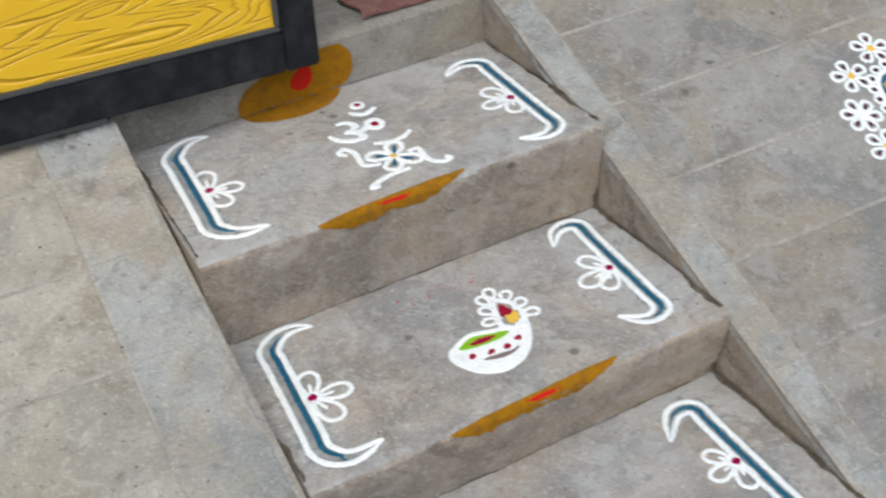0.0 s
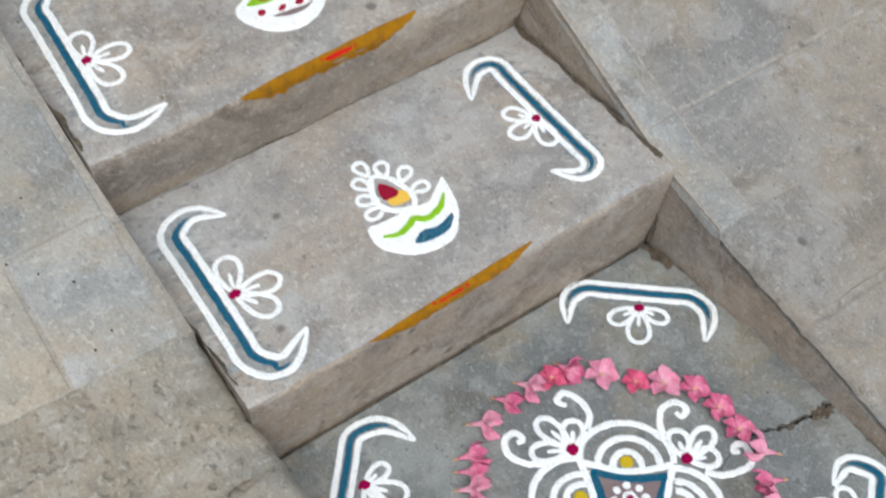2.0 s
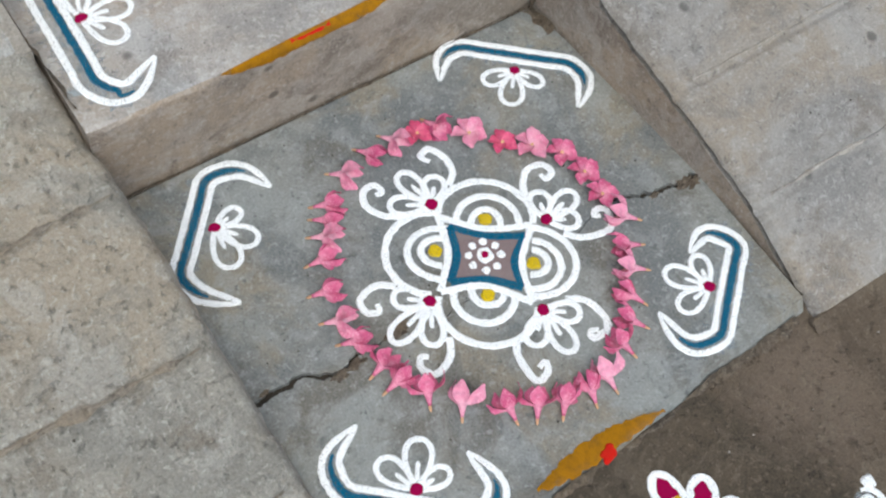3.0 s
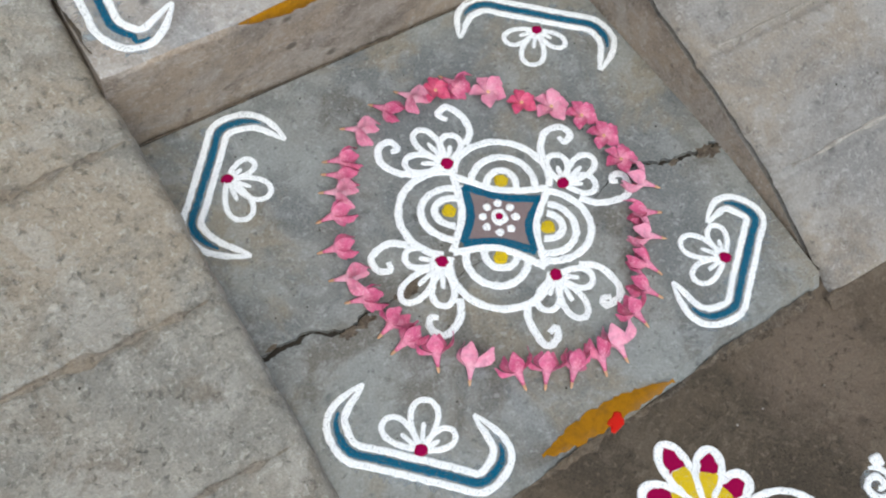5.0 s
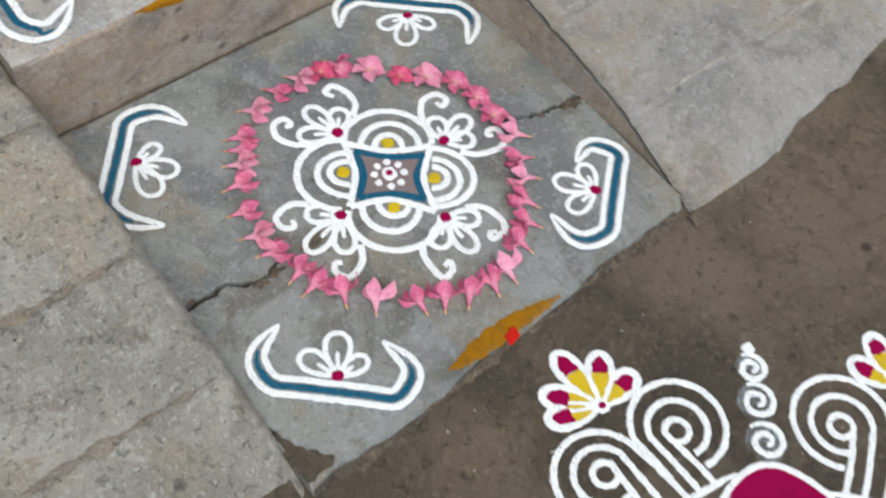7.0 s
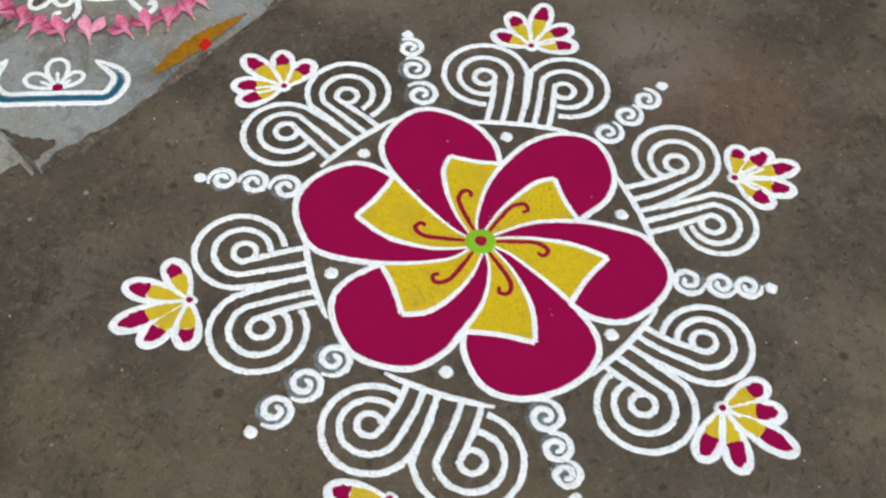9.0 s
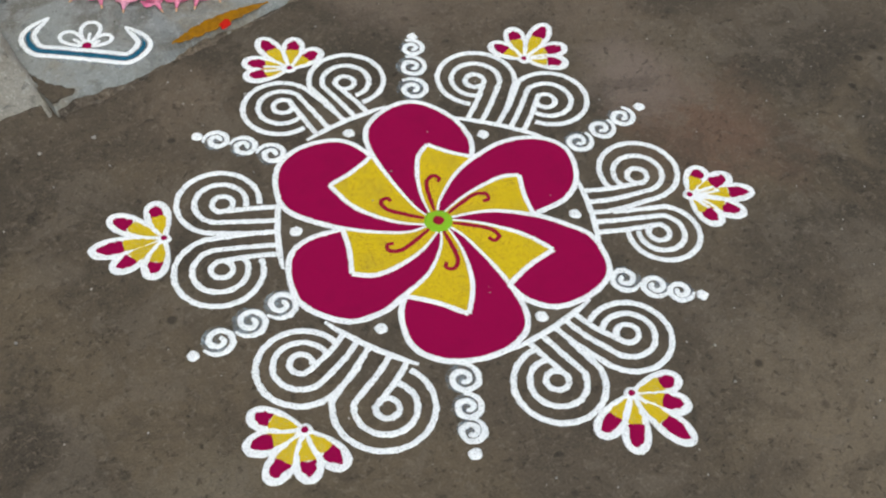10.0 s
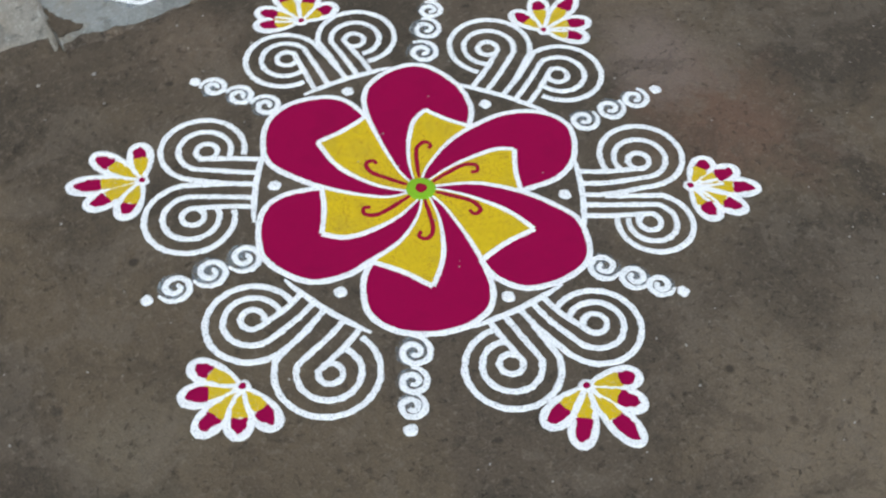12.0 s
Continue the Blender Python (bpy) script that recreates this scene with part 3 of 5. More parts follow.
e = thing("turmeric_smear", (-0.29, -0.55, 0.0), "ochre turmeric smear with red vermilion on the landing edge", "turmeric mark", "turmeric marks on the steps")
bm = bmesh.new()
patch(bm, smooth(mm((-90, -4), (-66, 3), (-38, 9), (0, 12), (26, 9), (56, 3), (88, -6), (60, -11), (20, -13), (-20, -15), (-60, -13)), 6, True), 0.001, 0.0022)
part("turmeric_strip", bm, TURMERIC, e)
bm = bmesh.new()
blob(bm, (0.002, -0.013), 0.012, 0.003, 0.25, 0.7, 0.5)
part("vermilion_dab", bm, KUMKUM, e)

e = thing("threshold_turmeric", (-0.32, 0.93, 0.464), "ochre turmeric disc with red vermilion on the threshold", "turmeric mark")
bm = bmesh.new()
patch(bm, smooth(mm((-112, 36), (-98, 6), (-58, -14), (-14, -20), (26, -8), (52, 14), (62, 36)), 6), 0.0012, 0.0012)
part("floor_patch", bm, TURMERIC, e)
bm = bmesh.new()
patch(bm, smooth(mm((-114, 2), (-112, 24), (-92, 46), (-50, 62), (0, 74), (40, 79), (70, 77), (88, 60), (92, 32), (80, 10), (64, 2)), 6), 0.0012, 0.0012)
ob = part("riser_patch", bm, TURMERIC, e)
ob.matrix_local = pose(0, 0.0375, 0.0, 90, 0, 0)
bm = bmesh.new()
patch(bm, smooth(mm((-20, 26), (-6, 16), (12, 24), (20, 42), (13, 55), (-3, 53), (-16, 42)), 5, True), 0.0026, 0.0012)
ob = part("vermilion_dab", bm, KUMKUM, e)
ob.matrix_local = pose(0, 0.0375, 0.0, 90, 0, 0)


# ---- the border motifs: a curved bar with hooked ends and a small flower ----
def border_motif(z, spine, flower, tips, group, label, half=0.0102, line=0.0084, shift=0.0):
    spine, flower, tips = mm(*spine), mm(flower)[0], mm(*tips)
    mid = (spine[2] + spine[3]) / 2
    e = thing("border_motif", (mid.x, mid.y, z), label, "rangoli motif", group)
    a, b = spine[2], spine[3]
    path = smooth([q - mid for q in (spine[0], spine[1], a, a + (b - a) * 0.14, a + (b - a) * 0.5, b - (b - a) * 0.14, b, spine[4], spine[5])], 8)
    path = even(path, 0.003)
    n = len(path)
    for _ in range(16):  # ease the bends
        path = [path[0]] + [(path[i - 1] + 2 * path[i] + path[i + 1]) / 4 for i in range(1, n - 1)] + [path[-1]]
    bm = bmesh.new()
    for s in (1, -1):
        side = []
        for i, q in enumerate(path):
            d = (path[min(i + 2, n - 1)] - path[max(i - 2, 0)]).normalized()
            t = i / (n - 1)
            w = half * min(1.0, 5.5 * t, 5.5 * (1 - t)) ** 0.7
            side.append(q + Vector((-d.y, d.x)) * s * w)
        ribbon(bm, side, line, ends=(0.45, 0.45), fade=0.08)
    part("white_outline", bm, CHALK, e)
    bm = bmesh.new()
    k = int(n * 0.08)
    ribbon(bm, path[k:n - k], half * 3.4, 0.0003, ends=(0.3, 0.3), rough=0.5, fade=0.15)
    part("powder_wash", bm, WASH, e, "pale blue-grey washed powder film")
    bm = bmesh.new()
    k = int(n * 0.13)
    blue = []
    for i in range(k, n - k):  # the coloured line runs nearer the flower's side of the bar
        d = (path[min(i + 2, n - 1)] - path[max(i - 2, 0)]).normalized()
        w = Vector((-d.y, d.x))
        blue.append(path[i] + w * math.copysign(shift, w.dot(flower - mid)))
    ribbon(bm, blue, 0.0086, 0.0009, ends=(0.3, 0.3), rough=0.2, fade=0.12)
    part("blue_line", bm, BLUE, e, "teal blue powder line")
    f = flower - mid
    for tip in tips:
        d = tip - mid - f
        bm = bmesh.new()
        ribbon(bm, teardrop(f, f + d, d.length * 0.55), 0.0068, closed=True)
        ribbon(bm, [f + d * 0.15, f + d * 0.35, f + d * 0.55], 0.0055, ends=(1, 0.4))
        part("petal", bm, CHALK, e)
    bm = bmesh.new()
    blob(bm, f, 0.0078, 0.0026)
    part("flower_centre", bm, MAGENTA, e, "magenta powder dot")


STEPS = "border motifs on the steps"
GREY = "white powder border motif with teal line and flower on cement step"
border_motif(0.464, ((-498, 940), (-533, 943), (-567, 908), (-579, 676), (-554, 646), (-509, 638)), (-550, 778), ((-541, 836), (-503, 763), (-539, 724)), STEPS, GREY, 0.0138, 0.009, 0.004)
border_motif(0.464, ((-98, 886), (-62, 910), (-26, 896), (-38, 637), (-68, 618), (-106, 634)), (-50, 755), ((-73, 805), (-100, 752), (-66, 708)), STEPS, GREY, 0.0116, 0.0088)
border_motif(0.299, ((-488, 601), (-525, 613), (-562, 585), (-578, 352), (-552, 322), (-502, 330)), (-548, 454), ((-535, 508), (-494, 447), (-531, 397)), STEPS, GREY, 0.0138, 0.009, 0.004)
border_motif(0.299, ((-95, 566), (-68, 604), (-32, 600), (-49, 350), (-82, 340), (-112, 369)), (-57, 472), ((-81, 518), (-114, 457), (-85, 428)), STEPS, GREY, 0.0116, 0.0088)
border_motif(0.17, ((-490, 243), (-526, 270), (-562, 252), (-570, 36), (-543, 8), (-496, 38)), (-540, 128), ((-524, 184), (-484, 120), (-511, 78)), STEPS, GREY, 0.0138, 0.009, 0.004)
border_motif(0.17, ((-121, 232), (-86, 276), (-52, 273), (-58, 50), (-84, 40), (-113, 69)), (-71, 154), ((-99, 189), (-117, 145), (-82, 105)), STEPS, GREY, 0.0116, 0.0088)
ROUND = "border motifs round the landing"
PALE_GREY = "white powder border motif with teal line and flower on the landing"
border_motif(0.0, ((-159, -45), (-133, -13), (-104, -10), (6, -108), (6, -140), (-30, -172)), (-65, -80), ((-110, -74), (-102, -122), (-47, -117)), ROUND, PALE_GREY)
border_motif(0.0, ((-424, -74), (-444, -32), (-485, -23), (-574, -126), (-566, -160), (-532, -193)), (-509, -90), ((-472, -82), (-475, -131), (-516, -148)), ROUND, PALE_GREY)
border_motif(0.0, ((-47, -416), (-10, -402), (12, -437), (-88, -521), (-128, -510), (-131, -458)), (-57, -463), ((-42, -422), (-89, -419), (-106, -469)), ROUND, PALE_GREY)
border_motif(0.0, ((-501, -389), (-546, -407), (-553, -447), (-449, -548), (-411, -529), (-417, -478)), (-486, -484), ((-503, -436), (-452, -438), (-445, -485)), ROUND, PALE_GREY)

# ---- the sacred sign and the star on the top step ----
e = thing("om_symbol", (-0.283, 0.70, 0.464), "white powder sacred sign with magenta dots on the top step", "rangoli symbol")
bm = bmesh.new()
ribbon(bm, smooth(mm((-35, 145), (-19, 145), (-9, 128), (-20, 113), (-30, 116), (-16, 104), (-11, 86), (-30, 83), (-49, 97), (-57, 118))), 0.0125, ends=(0.6, 0.6))
ribbon(bm, smooth(mm((-14, 104), (0, 108), (10, 118))), 0.0108)
part("numeral_curve", bm, CHALK, e)
bm = bmesh.new()
ribbon(bm, arc((0.019, 0.113), 0.011, 0.015, 0, 345), 0.0108, closed=True)
part("ring", bm, CHALK, e)
bm = bmesh.new()
ribbon(bm, smooth(mm((1, 171), (11, 155), (25, 153), (42, 163))), 0.0108, ends=(0.5, 0.7))
part("crescent", bm, CHALK, e)
bm = bmesh.new()
ribbon(bm, arc((0.022, 0.186), 0.0085, 0.0095, 0, 345), 0.0084, closed=True)
part("upper_ring", bm, CHALK, e)
for c in ((0.019, 0.113), (0.022, 0.186)):
    bm = bmesh.new()
    blob(bm, c, 0.0065, 0.0022)
    part("magenta_dot", bm, DEEP, e, "magenta powder dot")

e = thing("star_motif", (-0.283, 0.70, 0.464), "white powder four-petal star with curled tails on the top step", "rangoli symbol")
TAILS = (mm((-9, 56), (14, 46), (36, 48), (47, 54), (55, 60)), mm((-56, 47), (-66, 58), (-55, 68), (-45, 46), (-49, 6), (-26, -6)),
         mm((4, -42), (-30, -43), (-60, -54), (-66, -62), (-54, -62)), mm((22, 2), (40, 2), (38, -36), (52, -55), (68, -52), (62, -44)))
for q in TAILS:
    bm = bmesh.new()
    ribbon(bm, smooth(q), 0.0095, ends=(0.8, 0.8))
    part("tail", bm, CHALK, e)
for tip in mm((-34, 27), (30, -30), (18, 42), (-18, -32)):
    bm = bmesh.new()
    ribbon(bm, teardrop((0, 0.003), tip, 0.026), 0.0085, closed=True)
    part("petal", bm, CHALK, e)
    bm = bmesh.new()
    ribbon(bm, [tip * 0.2, tip * 0.7], 0.0065, 0.0016, ends=(0.7, 0.4))
    part("petal_filling", bm, BLUE, e, "dark teal powder filling")
bm = bmesh.new()
blob(bm, (-0.001, 0.003), 0.006, 0.003)
part("star_centre", bm, ORANGE, e, "orange powder dot")


# ---- the two painted lamps ----
def scallops(e, base, pts, size):
    """Small white loops standing out from the flame."""
    for q in mm(*pts):
        q = base + (q - base) * 0.92
        d = (q - base).normalized()
        bm = bmesh.new()
        ribbon(bm, teardrop(q - d * size * 0.75, q + d * size * 0.55, size * 0.85, 18), 0.0062, closed=True)
        part("flame_loop", bm, CHALK, e)


e = thing("lamp_drawing", (-0.30, 0.45, 0.299), "white, green and magenta powder drawing of an oil lamp", "rangoli symbol")
bm = bmesh.new()
bowl = smooth(mm((-51, -21), (-52, -40), (-31, -75), (1, -89), (40, -73), (66, -37), (80, 2)))
patch(bm, bowl + smooth(mm((80, 2), (52, -16), (21, -8), (-12, 0), (-51, -21)))[:-1])
part("bowl", bm, CHALK, e)
bm = bmesh.new()
ribbon(bm, bowl, 0.011, 0.0016, ends=(0.5, 0.6))
ribbon(bm, smooth(mm((-51, -21), (-12, 0), (21, -8), (50, -15))), 0.009, 0.0016)
part("bowl_rim", bm, CHALK, e)
bm = bmesh.new()
patch(bm, smooth(mm((-36, -20), (-10, -6), (20, -14), (44, -23), (20, -30), (-11, -28)), 5, True), 0.0018)
part("oil", bm, GREEN, e, "green powder filling")
bm = bmesh.new()
patch(bm, smooth(mm((-20, -19), (0, -15), (22, -21), (8, -26), (-10, -25)), 5, True), 0.0024)
part("oil_centre", bm, DEEP, e, "magenta powder filling")
for q in mm((-27, -42), (0, -48), (24, -50), (46, -42)):
    bm = bmesh.new()
    blob(bm, q, 0.0065, 0.0026, 0.2, 0.75, 0.6)
    part("drop", bm, DEEP, e, "magenta powder dot")
bm = bmesh.new()
patch(bm, smooth(mm((-18, -57), (0, -66), (22, -68), (40, -58), (22, -61), (0, -58)), 5, True), 0.0018)
part("bowl_shadow_band", bm, MAUVE, e, "bare grey band in the bowl")
bm = bmesh.new()
ribbon(bm, smooth(mm((60, 50), (79, 32), (80, -5), (60, -20), (42, -8), (46, 18)), 6, True), 0.009, closed=True)
part("flame_outline", bm, CHALK, e)
bm = bmesh.new()
patch(bm, smooth(mm((57, 14), (74, 14), (70, -6), (54, -8)), 5, True), 0.0012)
part("flame", bm, ORANGE, e, "warm yellow powder flame")
bm = bmesh.new()
patch(bm, smooth(mm((61, 38), (70, 14), (56, 10), (51, 16)), 5, True), 0.0019)
part("flame_tip", bm, DEEP, e, "magenta powder flame tip")
scallops(e, mm((58, 8))[0], ((64, 76), (83, 56), (92, 28), (95, -2), (46, 64), (38, 38), (30, 12)), 0.021)

e = thing("lamp_drawing", (-0.31, 0.13, 0.17), "white, green and blue powder drawing of an oil lamp", "rangoli symbol")
bm = bmesh.new()
bowl = smooth(mm((-46, -9), (-50, -31), (-41, -51), (-17, -72), (17, -78), (41, -67), (64, -32), (76, 10)))
top = smooth(mm((76, 10), (50, -12), (38, -18), (12, -14), (-19, -14), (-46, -9)))
patch(bm, bowl + top[1:-1])
part("bowl", bm, CHALK, e)
bm = bmesh.new()
ribbon(bm, bowl, 0.010, 0.0016, ends=(0.6, 0.3))
ribbon(bm, top, 0.009, 0.0016, ends=(0.3, 0.6))
part("bowl_rim", bm, CHALK, e)
bm = bmesh.new()
ribbon(bm, smooth(mm((-40, -30), (-20, -37), (0, -31), (8, -27), (22, -36), (44, -31), (62, -14))), 0.0105, 0.0022, ends=(0.3, 0.3))
part("green_wave", bm, GREEN, e, "green powder wave")
bm = bmesh.new()
patch(bm, smooth(mm((-12, -61), (3, -50), (26, -55), (52, -46), (38, -64), (9, -68)), 5, True), 0.0019)
part("blue_band", bm, BLUE, e, "teal blue powder filling")
bm = bmesh.new()
ribbon(bm, smooth(mm((3, 61), (23, 42), (28, 4), (16, -10), (-8, 2), (-15, 26)), 6, True), 0.0085, closed=True)
part("flame_outline", bm, CHALK, e)
bm = bmesh.new()
patch(bm, smooth(mm((-1, 18), (22, 22), (22, 2), (-1, 6)), 5, True), 0.0012)
part("flame", bm, ORANGE, e, "warm yellow powder flame")
bm = bmesh.new()
patch(bm, smooth(mm((3, 46), (17, 24), (8, 16), (-6, 22)), 5, True), 0.0019)
part("flame_tip", bm, DEEP, e, "magenta powder flame tip")
scallops(e, mm((5, 15))[0], ((-1, 87), (23, 71), (44, 46), (48, 12), (-17, 62), (-27, 34), (-30, 8)), 0.021)

# ---- the square mandala on the landing ----
e = thing("mandala", (-0.259, -0.288, 0.0), "white powder mandala round a teal square on the landing", "rangoli", rz=-39)


def sagging(corner, sag):
    """Four sides between the corners, each bent inwards to its own middle."""
    return [smooth([a, mid, b], 8) for a, mid, b in zip(corner, sag, corner[1:] + corner[:1])]


blue = sagging(mm((-46, 34), (46, 33), (47, -38), (-38, -42)), mm((-1, 27), (35, -4), (5, -32), (-33, -3)))
bm = bmesh.new()
patch(bm, [q for side in blue for q in side[:-1]], 0.0005)
part("square_ground", bm, MAUVE, e, "mauve dusted square")
bm = bmesh.new()
for side in blue:
    ribbon(bm, side, 0.0105, 0.0011, rough=0.16)
part("blue_square", bm, BLUE, e, "teal blue powder square")
bm = bmesh.new()
for side in sagging(mm((-60, 47), (54, 50), (60, -56), (-48, -56)), mm((-3, 37), (44, -4), (2, -41), (-44, 0))):
    ribbon(bm, side, 0.0092)
part("white_square", bm, CHALK, e)
for deg, dot, arches in ((0, (-3, 50), ((-3, 55, 58, 50), (0, 46, 38, 38), (-2, 42, 18, 23))), (90, (-2, 59), ((-5, 62, 56, 56), (-4, 50, 35, 42), (-2, 51, 19, 25))),
                         (270, (3, 58), ((1, 56, 47, 53), (5, 57, 33, 34), (2, 56, 17, 19))), (180, (-7, 53), ((-8, 66, 58, 52), (-3, 53, 36, 37), (-7, 49, 19, 17)))):
    for x, y, hw, h in arches:
        bm = bmesh.new()
        ribbon(bm, turned(arc((x / 1000, y / 1000), hw / 1000, h / 1000, -4, 184), deg), 0.0092)
        part("arch", bm, CHALK, e)
    bm = bmesh.new()
    blob(bm, turned(mm(dot), deg)[0], 0.0088, 0.003)
    part("yellow_dot", bm, YELLOW, e, "yellow powder dot")


def corner_flower(dot, tips, *curls):
    """Three petals from a magenta dot, between two curled lines."""
    dot = mm(dot)[0]
    for tip in mm(*tips):
        bm = bmesh.new()
        ribbon(bm, teardrop(dot, tip, 0.027), 0.0078, closed=True)
        ribbon(bm, [dot + (tip - dot) * 0.2, dot + (tip - dot) * 0.62], 0.0062, ends=(1, 0.5))
        part("petal", bm, CHALK, e)
    for q in curls:
        bm = bmesh.new()
        ribbon(bm, smooth(mm(*q)), 0.0092, ends=(1, 0.7))
        part("curl", bm, CHALK, e)
    bm = bmesh.new()
    blob(bm, dot, 0.0085, 0.003)
    part("magenta_dot", bm, MAGENTA, e, "magenta powder dot")


corner_flower((-69, 63), ((-112, 102), (-119, 54), (-68, 104)), ((-88, 46), (-120, 39), (-146, 49), (-153, 69), (-142, 81), (-130, 73), (-138, 67)), ((-51, 92), (-48, 114), (-59, 133), (-80, 144), (-89, 131), (-76, 125)))
corner_flower((71, 60), ((103, 103), (57, 98), (110, 65)), ((45, 90), (40, 105), (43, 128), (60, 140), (74, 132), (68, 118), (61, 125)), ((92, 43), (114, 40), (138, 49), (150, 61), (144, 83), (132, 83), (128, 73), (137, 74)))
corner_flower((72, -65), ((108, -113), (115, -63), (63, -111)), ((97, -46), (122, -46), (143, -63), (147, -80), (132, -94), (128, -85), (137, -82)), ((44, -104), (46, -126), (67, -154), (80, -144), (77, -130), (70, -139)))
corner_flower((-59, -70), ((-96, -126), (-102, -69), (-50, -125)), ((-100, -55), (-123, -57), (-139, -78), (-129, -93), (-115, -90), (-119, -81)), ((-33, -113), (-30, -136), (-43, -160), (-61, -155), (-63, -142), (-54, -140)))
for i in range(8):
    a = i * math.pi / 4 + 0.15 + random.uniform(-0.1, 0.1)
    bm = bmesh.new()
    blob(bm, (0.0195 * math.cos(a), 0.0195 * math.sin(a) - 0.001), 0.0054, 0.0024, 0.15)
    part("white_dot", bm, CHALK, e)
bm = bmesh.new()
blob(bm, (0, 0), 0.0115, 0.0022)
part("centre_ring", bm, CHALK, e)
bm = bmesh.new()
blob(bm, (0, 0), 0.0056, 0.0034)
part("centre_dot", bm, MAGENTA, e, "magenta powder dot")

# ---- the large flower wheel on the ground ----
e = thing("flower_rangoli", (-0.2715, -1.075, GROUND_Z), "large six-petal magenta, yellow and white powder rangoli on the ground", "rangoli")
PETALS = []


def petal_line(tip, bend, *outline):
    """One hand-drawn petal: its outline from the first corner round to the hub, the tip of its inner petal and how far that one bends."""
    end = (20, outline[-1][1] + 8)
    edge = smooth(polar(*outline, end), 6)
    inner = smooth(polar((20, tip[1] + 43 * bend), (57, tip[1] + 26 * bend), (97, tip[1] + 16 * bend), (129, tip[1] + 9 * bend), tip), 6)
    PETALS.append((edge, inner, polar(tip)[0]))


petal_line((149, -0.4), 0.6, (134, -31), (187, -23.3), (221, -13.3), (241, -0.2), (227, 10.4), (189, 20.2), (140, 28.2), (94, 36.4), (44, 47))
petal_line((151, 57.2), 0.75, (137, 30.3), (172, 35.1), (211, 45.2), (243, 57.9), (241, 68.3), (214, 80.3), (172, 87), (108, 92), (48, 101))
petal_line((166, 118.7), 1.0, (157, 89), (195, 91.5), (221, 97), (243, 107.2), (249, 117.6), (233, 128.7), (205, 138.4), (133, 148.6), (57, 165))
petal_line((151, 181.5), 1.05, (133, 148.8), (186, 154.1), (216, 163.3), (233, 180.2), (214, 196.6), (179, 206.1), (143, 211.6), (95, 223), (50, 234))
petal_line((165, 244.8), 0.75, (140, 213), (174, 215), (215, 222.2), (233, 231.3), (237, 242.4), (230, 254.9), (205, 265.5), (143, 272.4), (56, 282))
petal_line((163, 304.5), 0.6, (144, 271.6), (180, 272.5), (215, 279.1), (238, 291.2), (244, 302.3), (216, 315), (180, 321.1), (138, 327.8), (78, 338))
for k, (edge, inner, tip) in enumerate(PETALS):
    corner = edge[0]
    back = [q for q in PETALS[k - 1][0][10:] if q.length < corner.length - 0.002]
    bm = bmesh.new()
    patch(bm, edge + back[::-1], 0.0006)
    petal = part("petal", bm, MAGENTA, e, "magenta powder petal")
    bm = bmesh.new()
    ribbon(bm, edge, 0.0088, ends=(1, 0.45), fade=0.3)
    part("petal_outline", bm, CHALK, petal)
    yedge = smooth([tip, tip * 0.5 + corner * 0.5 + (tip - corner).orthogonal() * 0.04, corner], 6)
    bm = bmesh.new()
    patch(bm, inner + yedge[1:] + back[1:], 0.0011)
    yellow = part("inner_petal", bm, YELLOW, e, "yellow powder inner petal")
    bm = bmesh.new()
    ribbon(bm, inner, 0.0082, 0.0016, ends=(0.4, 1), fade=0.6)
    ribbon(bm, yedge, 0.0085, 0.0016)
    part("inner_outline", bm, CHALK, yellow)
    a = math.degrees(math.atan2(tip.y, tip.x))
    bm = bmesh.new()
    ribbon(bm, smooth(polar((20, a + 9), (49, a + 9), (74, a + 7), (87, a), (83, a - 7), (74, a - 5))), 0.0072, 0.002, ends=(0.6, 0.8))
    part("stamen", bm, DEEP, yellow, "crimson powder curl")


def scroll(deg, side, rim, feet, outer, core, late):
    """A scroll of three lines that leave the rim and wind round one eye. feet: the lines' places along the rim, from the pair's middle out."""
    cx, cy, big = (v / 1000 for v in outer)
    ix, iy = (v / 1000 for v in core)
    bm = bmesh.new()
    for foot, f, r in zip(feet, (0.0, 0.5, 1.0), (big, (big + 0.0145) / 2, 0.0145)):
        c = Vector((cx + (ix - cx) * f, cy + (iy - cy) * f))
        lat = foot / 1000
        x0 = rim(lat) + (late if f == 0 else 0.0)
        reach = 345 if f == 1 else 270 + math.degrees(math.asin(max(-0.3, min(0.7, (abs(c.y) - abs(feet[2]) / 1000) / r))))
        ring = [c + Vector((r * math.cos(radians(side * (a - 90))), r * math.sin(radians(side * (a - 90))))) for a in range(14, int(reach), 8)]
        ribbon(bm, turned(smooth([Vector((x0, lat)), Vector((x0 * 0.55 + c.x * 0.45, lat * 0.8 + (c.y - side * r) * 0.2))] + ring, 3), deg), 0.0083, rough=0.22)
    part("spiral", bm, CHALK, e)


def scroll_pair(deg, x0, slope, left_feet, left, left_core, right_feet, right, right_core, dot):
    """Two scrolls side by side on their rim line, with a dot behind it."""
    def rim(lat):
        return x0 / 1000 + slope * lat

    bm = bmesh.new()
    ribbon(bm, turned(smooth([Vector((rim(v) - 1.2 * v * v, v)) for v in (-0.068, -0.045, 0, 0.045, 0.068)]), deg), 0.0085, 0.001, ends=(0.5, 0.5))
    part("rim_line", bm, CHALK, e)
    scroll(deg, 1, rim, left_feet, left, left_core, 0.0)
    scroll(deg, -1, rim, right_feet, right, right_core, 0.03)
    bm = bmesh.new()
    blob(bm, turned(mm(dot), deg)[0], 0.0088, 0.0024)
    part("white_dot", bm, CHALK, e)


